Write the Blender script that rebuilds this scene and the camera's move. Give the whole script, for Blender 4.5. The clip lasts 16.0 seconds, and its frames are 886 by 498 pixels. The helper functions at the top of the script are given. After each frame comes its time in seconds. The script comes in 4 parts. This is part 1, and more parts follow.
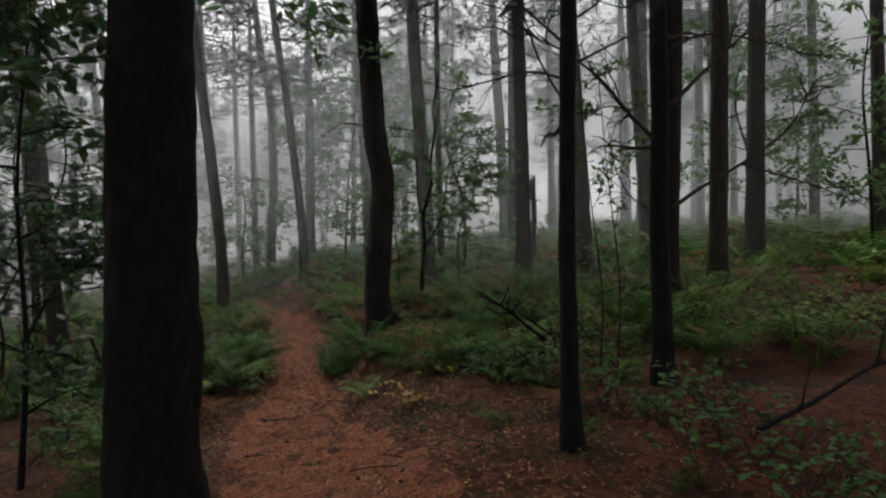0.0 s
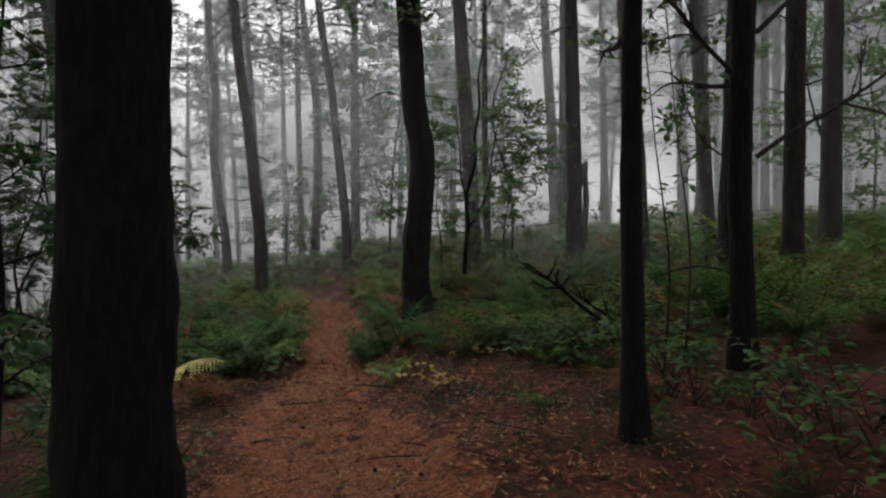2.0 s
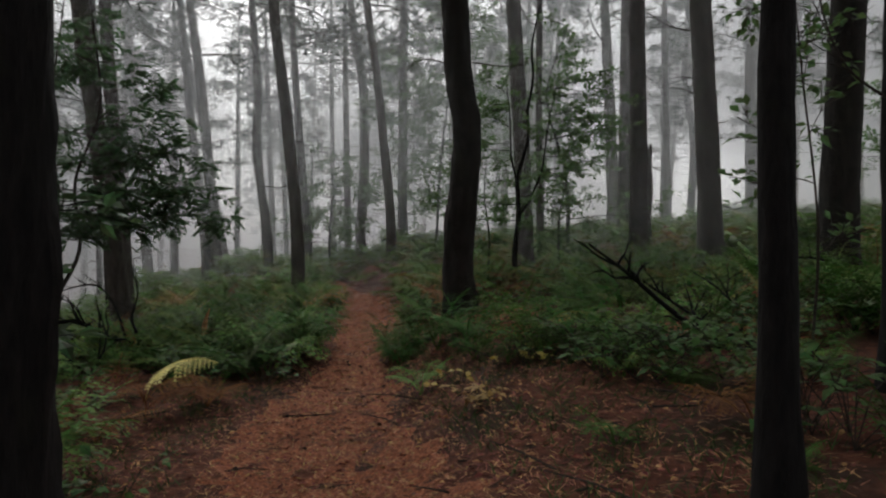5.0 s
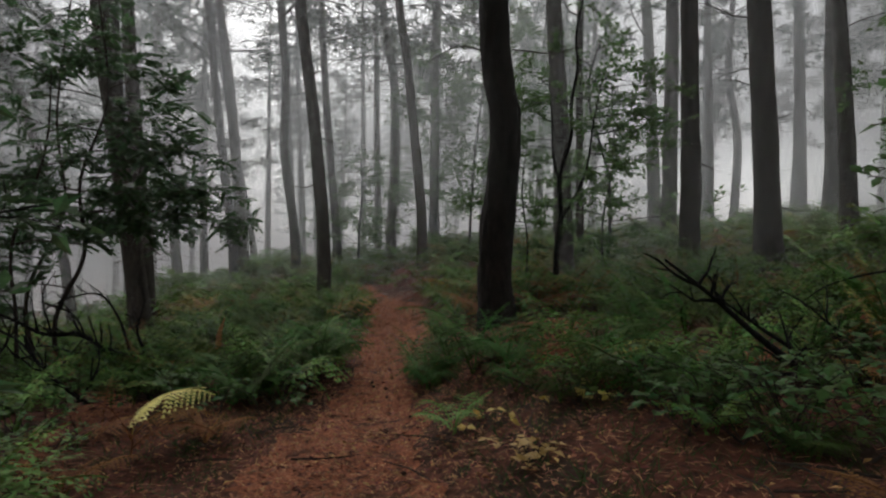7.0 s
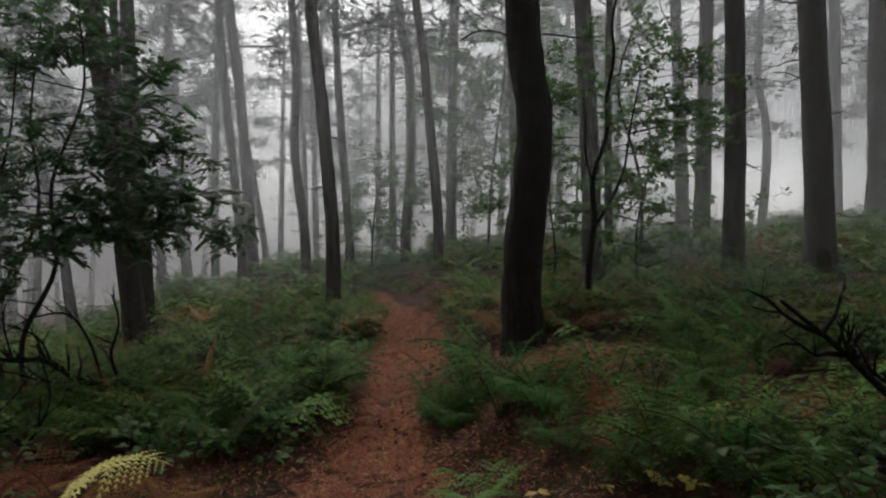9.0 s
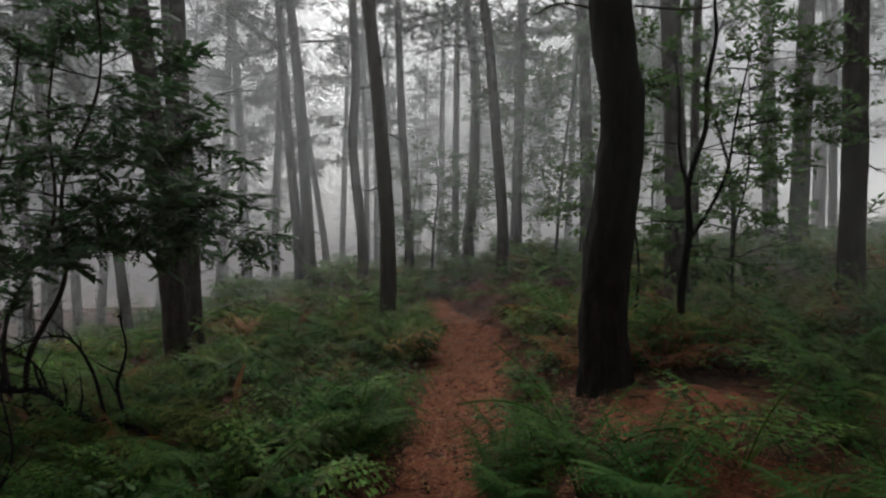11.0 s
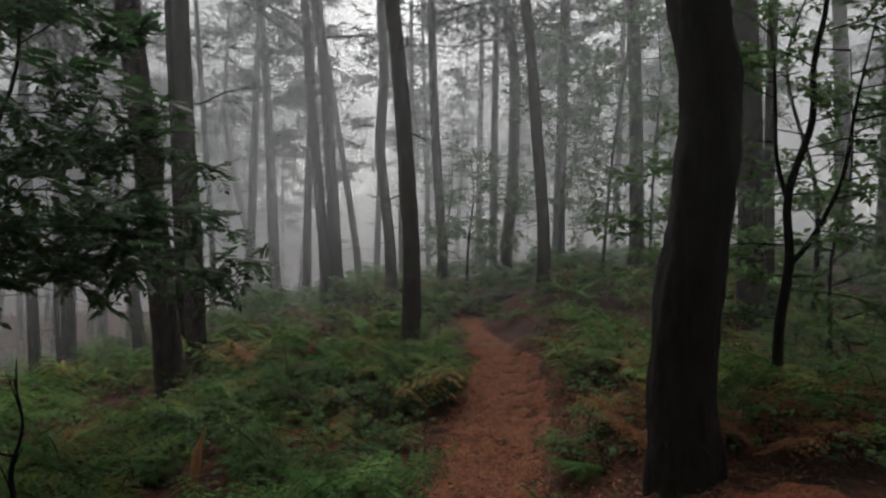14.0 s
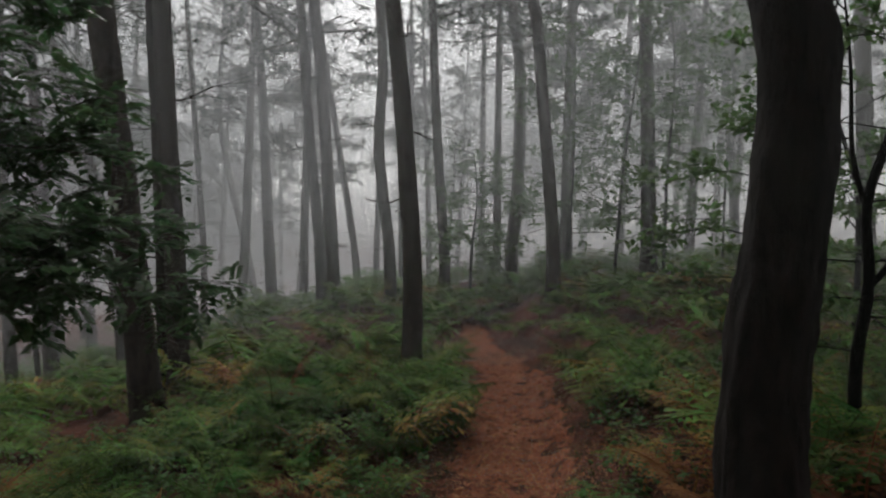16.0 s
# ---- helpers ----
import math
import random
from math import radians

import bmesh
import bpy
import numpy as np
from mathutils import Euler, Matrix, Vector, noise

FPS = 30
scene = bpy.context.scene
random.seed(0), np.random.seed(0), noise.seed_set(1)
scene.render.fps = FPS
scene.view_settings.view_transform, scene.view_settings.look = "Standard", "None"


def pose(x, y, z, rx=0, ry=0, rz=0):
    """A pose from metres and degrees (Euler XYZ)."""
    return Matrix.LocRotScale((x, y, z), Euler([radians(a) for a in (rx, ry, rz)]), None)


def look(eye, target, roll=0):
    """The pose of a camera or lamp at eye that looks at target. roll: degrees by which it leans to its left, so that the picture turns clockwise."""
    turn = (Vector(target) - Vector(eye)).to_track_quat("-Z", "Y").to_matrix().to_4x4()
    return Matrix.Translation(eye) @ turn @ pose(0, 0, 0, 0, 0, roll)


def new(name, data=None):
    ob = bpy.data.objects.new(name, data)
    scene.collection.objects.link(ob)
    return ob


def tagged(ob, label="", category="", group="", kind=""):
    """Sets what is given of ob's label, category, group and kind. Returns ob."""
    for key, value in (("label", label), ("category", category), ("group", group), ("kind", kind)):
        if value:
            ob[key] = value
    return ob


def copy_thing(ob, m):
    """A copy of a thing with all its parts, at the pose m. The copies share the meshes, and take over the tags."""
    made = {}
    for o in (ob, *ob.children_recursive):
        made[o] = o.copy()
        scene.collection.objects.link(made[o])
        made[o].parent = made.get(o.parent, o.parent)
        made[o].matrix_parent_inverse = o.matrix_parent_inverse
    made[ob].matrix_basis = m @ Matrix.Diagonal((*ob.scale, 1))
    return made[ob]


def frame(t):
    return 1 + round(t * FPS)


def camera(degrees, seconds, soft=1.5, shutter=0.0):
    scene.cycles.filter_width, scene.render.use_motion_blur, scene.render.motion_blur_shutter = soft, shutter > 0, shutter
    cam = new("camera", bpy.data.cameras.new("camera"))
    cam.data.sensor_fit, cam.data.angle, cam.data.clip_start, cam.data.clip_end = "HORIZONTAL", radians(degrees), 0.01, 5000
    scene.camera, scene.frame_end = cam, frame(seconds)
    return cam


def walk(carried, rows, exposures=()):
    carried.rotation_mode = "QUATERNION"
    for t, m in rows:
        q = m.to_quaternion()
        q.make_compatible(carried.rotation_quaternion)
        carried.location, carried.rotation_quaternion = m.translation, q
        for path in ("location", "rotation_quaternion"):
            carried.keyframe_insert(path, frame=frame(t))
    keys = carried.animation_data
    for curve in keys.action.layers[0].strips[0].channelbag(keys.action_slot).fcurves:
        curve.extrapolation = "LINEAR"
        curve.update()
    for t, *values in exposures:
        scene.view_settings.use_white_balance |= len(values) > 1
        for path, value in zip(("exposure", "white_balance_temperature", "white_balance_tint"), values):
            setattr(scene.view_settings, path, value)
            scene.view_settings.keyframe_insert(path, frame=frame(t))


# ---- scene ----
# A misty pine wood with a needle-strewn footpath through bracken.
cam = camera(63.6, 16.0, soft=2.3)
EXPOSURE = 0.85
METRES, EYE, TILT, LEAN, TURN = 7.5, 1.7, 0.0, 0.0, 0.0
ROWS = [
    (0.0, 0.0, 0.0, 0.0, 0.0, 0.0, 0.0),
    (0.5, 0.0025, 0.0236, -0.001, 0.15, -0.02, 0.0),
    (1.0, 0.0051, 0.0499, -0.012, 1.65, -0.07, -0.09),
    (1.5, 0.0079, 0.0796, -0.0278, 3.39, -0.06, -0.37),
    (2.0, 0.0115, 0.1056, -0.0374, 3.98, -0.09, -0.45),
    (2.5, 0.0139, 0.133, -0.0463, 4.87, -0.11, -0.58),
    (3.0, 0.0152, 0.1588, -0.0536, 5.32, -0.1, -0.64),
    (5.5, 0.008, 0.2901, -0.0554, 9.01, -0.3, -1.13),
    (6.0, 0.0043, 0.3158, -0.0521, 9.71, -0.32, -1.22),
    (6.5, -0.0023, 0.3418, -0.0491, 10.21, -0.36, -1.25),
    (7.0, -0.0104, 0.3702, -0.0454, 10.71, -0.37, -1.31),
    (7.5, -0.0171, 0.3995, -0.0416, 11.1, -0.39, -1.35),
    (8.0, -0.0235, 0.431, -0.0383, 11.4, -0.39, -1.37),
    (10.5, -0.0658, 0.6076, -0.0166, 15.12, -0.51, -2.07),
    (11.0, -0.0732, 0.6453, -0.0128, 17.13, -0.6, -2.3),
    (11.5, -0.0792, 0.6817, -0.0088, 18.8, -0.68, -2.5),
    (12.0, -0.0857, 0.7161, -0.004, 19.83, -0.73, -2.63),
    (12.5, -0.0936, 0.749, 0.0008, 20.04, -0.7, -2.62),
    (13.0, -0.1002, 0.783, 0.0057, 20.28, -0.67, -2.53),
    (13.5, -0.1079, 0.816, 0.0092, 20.42, -0.59, -2.5),
    (14.0, -0.1162, 0.848, 0.0134, 20.45, -0.54, -2.48),
    (14.5, -0.127, 0.8762, 0.017, 20.43, -0.49, -2.46),
    (15.0, -0.1408, 0.903, 0.0201, 20.43, -0.46, -2.4),
    (15.5, -0.154, 0.9283, 0.0243, 20.4, -0.49, -2.45),
    (16.0, -0.1658, 0.9585, 0.0259, 20.44, -0.47, -2.47),
]
walk(cam, [(t, pose(0, 0, EYE, TILT, LEAN, TURN) @ pose(METRES * x, METRES * y, METRES * z, 90 + pitch, roll, yaw)) for t, x, y, z, yaw, pitch, roll in ROWS],
     exposures=[(0.0, EXPOSURE + 0.14), (8.0, EXPOSURE + 0.1), (10.5, EXPOSURE), (16.0, EXPOSURE - 0.03)])

# ---- daylight: a bright overcast sky above the mist ----
world = bpy.data.worlds.new("overcast_sky")
scene.world = world
world.use_nodes = True
wn = world.node_tree.nodes
wl = world.node_tree.links
sky = wn.new("ShaderNodeTexSky")
sky.sky_type = "NISHITA"
sky.sun_disc = False
sky.sun_elevation, sky.sun_rotation = radians(44), radians(-27.5)
sky.dust_density = 3.0
soft_sky = wn.new("ShaderNodeHueSaturation")
soft_sky.inputs["Saturation"].default_value = 0.12
wl.new(sky.outputs["Color"], soft_sky.inputs["Color"])
wl.new(soft_sky.outputs["Color"], wn["Background"].inputs["Color"])
wn["Background"].inputs["Strength"].default_value = 0.14
sun = new("sun", bpy.data.lights.new("sun", "SUN"))
sun.data.energy, sun.data.angle, sun.data.color = 0.7, radians(40), (1.0, 0.97, 0.92)
sun.matrix_world = look((-13.8, 26.6, 29), (0, 0, 0))
tagged(sun, "pale sun behind thick overcast and mist", "sun", kind="structure")


# ---- materials ----
def material(name, low, high, scale=8.0, rough=0.85, bump=0.3, stretch=(1, 1, 1), vary=0.25, extra=None, spots=0.5, translucent=0.0, island=False, spec=0.2):
    """Two-scale noise between two colours, with bump, and a random lightness and hue for each object or island."""
    m = bpy.data.materials.new(name)
    m.use_nodes = True
    n, l = m.node_tree.nodes, m.node_tree.links
    b = n["Principled BSDF"]
    b.inputs["Roughness"].default_value = rough
    b.inputs["Specular IOR Level"].default_value = spec
    tc = n.new("ShaderNodeTexCoord")
    mp = n.new("ShaderNodeMapping")
    mp.inputs["Scale"].default_value = stretch
    l.new(tc.outputs["Object"], mp.inputs["Vector"])
    fine = n.new("ShaderNodeTexNoise")
    fine.inputs["Scale"].default_value, fine.inputs["Detail"].default_value, fine.inputs["Roughness"].default_value = scale, 8, 0.65
    big = n.new("ShaderNodeTexNoise")
    big.inputs["Scale"].default_value, big.inputs["Detail"].default_value = scale / 9, 3
    l.new(mp.outputs["Vector"], fine.inputs["Vector"])
    l.new(tc.outputs["Object"], big.inputs["Vector"])
    ramp = n.new("ShaderNodeValToRGB")
    ramp.color_ramp.elements[0].position, ramp.color_ramp.elements[1].position = 0.33, 0.68
    ramp.color_ramp.elements[0].color, ramp.color_ramp.elements[1].color = (*low, 1), (*high, 1)
    l.new(fine.outputs["Fac"], ramp.inputs["Fac"])
    colour = ramp.outputs["Color"]
    if extra:
        r2 = n.new("ShaderNodeValToRGB")
        r2.color_ramp.elements[0].position, r2.color_ramp.elements[1].position = spots, spots + 0.14
        l.new(big.outputs["Fac"], r2.inputs["Fac"])
        mix = n.new("ShaderNodeMix")
        mix.data_type = "RGBA"
        l.new(r2.outputs["Color"], mix.inputs[0])
        l.new(colour, mix.inputs[6])
        mix.inputs[7].default_value = (*extra, 1)
        colour = mix.outputs[2]
    hs = n.new("ShaderNodeHueSaturation")
    rnd = n.new("ShaderNodeNewGeometry").outputs["Random Per Island"] if island else n.new("ShaderNodeObjectInfo").outputs["Random"]
    mr = n.new("ShaderNodeMapRange")
    mr.inputs["To Min"].default_value, mr.inputs["To Max"].default_value = 1 - vary, 1 + vary
    l.new(rnd, mr.inputs["Value"])
    l.new(mr.outputs["Result"], hs.inputs["Value"])
    mh = n.new("ShaderNodeMapRange")
    mh.inputs["To Min"].default_value, mh.inputs["To Max"].default_value = 0.5 - vary * 0.08, 0.5 + vary * 0.08
    l.new(rnd, mh.inputs["Value"])
    l.new(mh.outputs["Result"], hs.inputs["Hue"])
    l.new(colour, hs.inputs["Color"])
    l.new(hs.outputs["Color"], b.inputs["Base Color"])
    if bump:
        bp = n.new("ShaderNodeBump")
        bp.inputs["Strength"].default_value, bp.inputs["Distance"].default_value = bump, 0.03
        l.new(fine.outputs["Fac"], bp.inputs["Height"])
        l.new(bp.outputs["Normal"], b.inputs["Normal"])
    if translucent:
        tr = n.new("ShaderNodeBsdfTranslucent")
        l.new(hs.outputs["Color"], tr.inputs["Color"])
        ms = n.new("ShaderNodeMixShader")
        ms.inputs[0].default_value = translucent
        l.new(b.outputs["BSDF"], ms.inputs[1])
        l.new(tr.outputs["BSDF"], ms.inputs[2])
        l.new(ms.outputs["Shader"], n["Material Output"].inputs["Surface"])
    return m


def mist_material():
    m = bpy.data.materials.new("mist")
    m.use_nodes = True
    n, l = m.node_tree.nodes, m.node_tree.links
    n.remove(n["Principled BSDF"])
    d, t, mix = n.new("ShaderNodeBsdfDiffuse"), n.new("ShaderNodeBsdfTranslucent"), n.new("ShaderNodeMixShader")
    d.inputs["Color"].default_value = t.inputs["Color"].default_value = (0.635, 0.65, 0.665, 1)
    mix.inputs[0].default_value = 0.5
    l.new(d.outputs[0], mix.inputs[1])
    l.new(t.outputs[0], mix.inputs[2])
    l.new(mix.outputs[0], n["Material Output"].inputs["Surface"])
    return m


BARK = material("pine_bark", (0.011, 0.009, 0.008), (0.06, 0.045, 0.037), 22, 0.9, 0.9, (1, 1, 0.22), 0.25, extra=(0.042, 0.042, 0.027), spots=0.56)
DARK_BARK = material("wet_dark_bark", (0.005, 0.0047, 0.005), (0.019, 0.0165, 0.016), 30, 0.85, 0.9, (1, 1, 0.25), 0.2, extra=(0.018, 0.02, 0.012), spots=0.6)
# pine bark darkened for close trunks that stand against the light
BACKLIT_BARK = material("backlit_pine_bark", (0.005, 0.0045, 0.0042), (0.027, 0.0195, 0.0165), 26, 0.8, 1.0, (1, 1, 0.25), 0.1, extra=(0.022, 0.02, 0.014), spots=0.58)
TWIG = material("dead_twig", (0.02, 0.016, 0.013), (0.07, 0.055, 0.045), 40, 0.9, 0.4)
NEEDLES = material("pine_needles", (0.018, 0.032, 0.018), (0.05, 0.075, 0.04), 3, 0.6, 0, island=True, vary=0.4)
# broad leaf darkened for boughs that hang in shade
LEAF_SHADED = material("shaded_leaf", (0.036, 0.08, 0.034), (0.09, 0.15, 0.062), 12, 0.45, 0.1, island=True, vary=0.4, translucent=0.5)
LEAF = material("broad_leaf", (0.07, 0.125, 0.045), (0.15, 0.235, 0.09), 12, 0.55, 0.1, island=True, vary=0.4, translucent=0.6)
# green bracken near the path, its colour darkened for the shade there
FERN_SHADED = material("bracken_green_shaded", (0.026, 0.068, 0.014), (0.1, 0.18, 0.036), 6, 0.65, 0, vary=0.5, translucent=0.22, spec=0.07)
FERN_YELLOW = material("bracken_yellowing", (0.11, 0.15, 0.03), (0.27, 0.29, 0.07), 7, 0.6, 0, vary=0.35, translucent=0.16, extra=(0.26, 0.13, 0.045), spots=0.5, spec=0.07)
# the same green bracken, lightened for the brighter, hazier slopes
FERN_DRIFT_LIT = material("bracken_drift_lightened", (0.055, 0.125, 0.026), (0.2, 0.3, 0.066), 9, 0.55, 0, vary=0.5, translucent=0.22, island=True, extra=(0.3, 0.15, 0.05), spots=0.56, spec=0.07)
FERN_DRY = material("bracken_withered", (0.13, 0.05, 0.02), (0.32, 0.16, 0.06), 8, 0.7, 0, vary=0.3, translucent=0.25, spec=0.07)
FERN_GOLD = material("bracken_gold", (0.58, 0.5, 0.14), (0.82, 0.7, 0.28), 8, 0.6, 0, vary=0.2, translucent=0.25)
BRIGHT_FERN = material("bracken_fresh", (0.12, 0.27, 0.06), (0.2, 0.38, 0.1), 8, 0.5, 0, vary=0.2, translucent=0.3, spec=0.07)
GRASS = material("grass", (0.03, 0.06, 0.02), (0.08, 0.12, 0.04), 5, 0.6, 0, vary=0.4, island=True, translucent=0.2, spec=0.07)
LEAF_RUST = material("rust_leaf", (0.4, 0.17, 0.07), (0.6, 0.32, 0.16), 20, 0.6, 0.2, vary=0.1)
LEAF_GOLD = material("yellow_leaf", (0.5, 0.36, 0.07), (0.7, 0.55, 0.2), 20, 0.5, 0, vary=0.3, translucent=0.25)
SOIL = material("forest_floor", (0.022, 0.009, 0.006), (0.17, 0.056, 0.03), 16, 0.95, 1.0, extra=(0.042, 0.021, 0.012), spots=0.5, vary=0)
PATH = material("needle_litter", (0.045, 0.015, 0.009), (0.54, 0.185, 0.09), 48, 0.95, 1.0, extra=(0.10, 0.04, 0.022), spots=0.55, vary=0)
BRAMBLE = material("bramble_leaf", (0.04, 0.085, 0.028), (0.11, 0.18, 0.055), 12, 0.45, 0, island=True, vary=0.45, translucent=0.3, spec=0.07)
DEBRIS = material("leaf_debris", (0.05, 0.02, 0.012), (0.42, 0.17, 0.09), 7, 0.8, 0, island=True, vary=0.6)
LITTER = material("fallen_needles", (0.16, 0.055, 0.028), (0.62, 0.29, 0.17), 5, 0.85, 0, vary=0.5, island=True)
CONE = material("pine_cone", (0.03, 0.018, 0.012), (0.09, 0.05, 0.03), 60, 0.9, 0.5)
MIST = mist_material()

# ---- geometry helpers ----
rng = random.Random(7)


class Geo:
    """Collects vertices and faces of one mesh."""

    def __init__(self):
        self.v, self.f = [], []

    def face(self, *pts):
        k = len(self.v)
        self.v.extend(pts)
        self.f.append(tuple(range(k, k + len(pts))))

    def tube(self, pts, radii, sides=8, rough=0.0, cap=True):
        k = len(self.v)
        ref = Vector((0.31, 0.95, 0.05))
        for i, p in enumerate(pts):
            d = (pts[min(i + 1, len(pts) - 1)] - pts[max(i - 1, 0)]).normalized()
            a = d.cross(ref).normalized()
            c = d.cross(a)
            for s in range(sides):
                w = 2 * math.pi * s / sides
                o = a * math.cos(w) + c * math.sin(w)
                r = radii[i]
                if rough:
                    q = p + o * r
                    r *= 1 + rough * noise.noise(Vector((q.x * 9, q.y * 9, q.z * 2.2))) + rough * 0.6 * noise.noise(Vector((q.x * 25, q.y * 25, q.z * 8)))
                self.v.append(p + o * r)
        for i in range(len(pts) - 1):
            for s in range(sides):
                t = (s + 1) % sides
                self.f.append((k + i * sides + s, k + i * sides + t, k + (i + 1) * sides + t, k + (i + 1) * sides + s))
        if cap:
            self.f.append(tuple(k + (len(pts) - 1) * sides + s for s in range(sides)))

    def add(self, other, m):
        k = len(self.v)
        self.v.extend(m @ Vector(p) for p in other.v)
        self.f.extend(tuple(i + k for i in f) for f in other.f)

    def mesh(self, name, mat, smooth=False):
        me = bpy.data.meshes.new(name)
        me.from_pydata([tuple(p) for p in self.v], [], self.f)
        me.materials.append(mat)
        if smooth:
            me.polygons.foreach_set("use_smooth", [True] * len(me.polygons))
        me.update()
        return me


def part(name, geo, mat, parent, label="", smooth=False):
    ob = new(name, geo.mesh(name, mat, smooth) if isinstance(geo, Geo) else geo)
    ob.parent = parent
    if label:
        ob["label"] = label
    return ob


def smooth_line(knots, step):
    """A Catmull-Rom line through the knots."""
    ks = [Vector(k) for k in knots]
    ks = [ks[0] * 2 - ks[1]] + ks + [ks[-1] * 2 - ks[-2]]
    out = []
    for i in range(1, len(ks) - 2):
        a, b, c, d = ks[i - 1:i + 3]
        n = max(1, round((c - b).length / step))
        for j in range(n):
            t = j / n
            out.append(0.5 * (2 * b + (c - a) * t + (2 * a - 5 * b + 4 * c - d) * t * t + (3 * b - a - 3 * c + d) * t ** 3))
    out.append(ks[-2])
    return out


# ---- the ground ----
def path_x(y):
    return float(np.interp(y, (-5, 0, 3, 4.9, 6, 8.5, 10, 12, 14.5, 16.6, 18, 19.5, 21, 30, 60), (0.9, 0.2, -0.35, -0.85, -1.25, -1.7, -2.0, -2.45, -3.08, -3.62, -4.35, -5.1, -5.7, -6.5, -8)))


def path_half(y):
    """Half the trodden width: a squeeze between two fern clumps, then wider again."""
    return float(np.interp(y, (0, 4.5, 7, 8.5, 9.5, 10.5, 12, 15, 17, 19, 21), (0.6, 0.86, 0.62, 0.46, 0.36, 0.44, 0.6, 0.7, 0.62, 0.42, 0.25)))


SLOPE_U = (-60, -25, -15, -11, -8, -5.5, -4.2, -2.5, -1.2, -0.5, 0.35, 0.7, 1.05, 1.6, 2.2, 3, 5, 8, 15, 40)
SLOPE_Z = (-6.5, -5.4, -3.7, -2.4, -1.2, -0.55, -0.33, 0.0, 0.1, 0.04, 0.03, 0.22, 0.48, 0.57, 0.6, 0.68, 0.92, 1.25, 1.8, 2.3)


def plain_ground(x, y):
    s = min(1, max(0, (y - 16) / 12))
    line = path_x(y) if y > 6 else min(path_x(y), -1.25 + 0.12 * (6 - max(y, 0)))
    z = float(np.interp(x - line, SLOPE_U, SLOPE_Z))
    if z > 0 and y < 4.2:
        # the bank runs out towards the start of the path
        z *= max(0.0, (y - 1.0) / 3.2)
    return z + 0.6 * s * s * (3 - 2 * s)


def ground_z(x, y):
    # the slope, smoothed, with small humps
    z = (plain_ground(x - 0.3, y) + plain_ground(x + 0.3, y) + 2 * plain_ground(x, y)) / 4
    return z + 0.05 * noise.noise(Vector((x * 0.9, y * 0.9, 0))) + 0.02 * noise.noise(Vector((x * 3, y * 3, 5)))


def spaced(lo, hi, fine, far):
    out = list(np.arange(lo, hi + 1e-6, fine))
    s = fine
    while out[-1] < far:
        s *= 1.25
        out.append(out[-1] + s)
    s = fine
    while out[0] > -far:
        s *= 1.25
        out.insert(0, out[0] - s)
    return out


def build_ground():
    xs, ys = spaced(-8, 5, 0.16, 600), spaced(0, 22, 0.16, 600)
    g = Geo()
    g.v = [Vector((x, y, ground_z(x, y))) for y in ys for x in xs]
    w = len(xs)
    g.f = [(j * w + i, j * w + i + 1, (j + 1) * w + i + 1, (j + 1) * w + i) for j in range(len(ys) - 1) for i in range(w - 1)]
    ob = new("ground", g.mesh("ground", SOIL, True))
    tagged(ob, "red-brown forest floor of humus and fallen needles", "ground", kind="structure")
    g = Geo()
    n = 22
    yy = np.arange(-4, 21.0, 0.07)
    for y in yy:
        half_l = path_half(y) + 0.13 * noise.noise(Vector((y * 0.8, 1, 0))) + 0.15 * noise.noise(Vector((y * 3.1, 3, 0))) + 0.07 * noise.noise(Vector((y * 9, 3, 0)))
        half_r = path_half(y) + 0.13 * noise.noise(Vector((y * 0.8, 7, 0))) + 0.15 * noise.noise(Vector((y * 3.1, 9, 0))) + 0.07 * noise.noise(Vector((y * 9, 9, 0)))
        for k in range(n + 1):
            x = path_x(y) - half_l + (half_l + half_r) * k / n
            edge = min(k, n - k)
            g.v.append(Vector((x, y, ground_z(x, y) + (-0.05, -0.022, -0.004, 0.006, 0.010)[min(edge, 4)] + 0.022 * noise.noise(Vector((x * 5, y * 5, 2))) + 0.012 * noise.noise(Vector((x * 17, y * 17, 6))))))
    g.f = [(j * (n + 1) + i, j * (n + 1) + i + 1, (j + 1) * (n + 1) + i + 1, (j + 1) * (n + 1) + i) for j in range(len(yy) - 1) for i in range(n)]
    ob = new("path", g.mesh("path", PATH, True))
    tagged(ob, "narrow trodden footpath covered with rust-red pine needles", "path", kind="structure")




def needle_mat(x0, y0, rx, ry, seed):
    """A patch of bare red needles between the ferns."""
    g = Geo()
    n, m = 28, 10
    g.v.append(Vector((x0, y0, ground_z(x0, y0) + 0.02)))
    for j in range(1, m + 1):
        for i in range(n):
            w = 2 * math.pi * i / n
            k = j / m * (1 + 0.3 * noise.noise(Vector((math.cos(w) * 1.5, math.sin(w) * 1.5, seed))) + 0.12 * noise.noise(Vector((math.cos(w) * 5, math.sin(w) * 5, seed))))
            x, y = x0 + rx * k * math.cos(w), y0 + ry * k * math.sin(w)
            rise = 0.012 if j < m - 2 else (0.002, -0.015, -0.05)[j - m + 2]
            g.v.append(Vector((x, y, ground_z(x, y) + rise + 0.02 * noise.noise(Vector((x * 6, y * 6, 2))))))
    for i in range(n):
        g.f.append((0, 1 + i, 1 + (i + 1) % n))
    for j in range(m - 1):
        for i in range(n):
            a, b = 1 + j * n + i, 1 + j * n + (i + 1) % n
            g.f.append((a, a + n, b + n, b))
    tagged(new("needle_mat", g.mesh("needle_mat", PATH, True)), "bare patch of rust-red fallen pine needles", "needles", kind="structure")


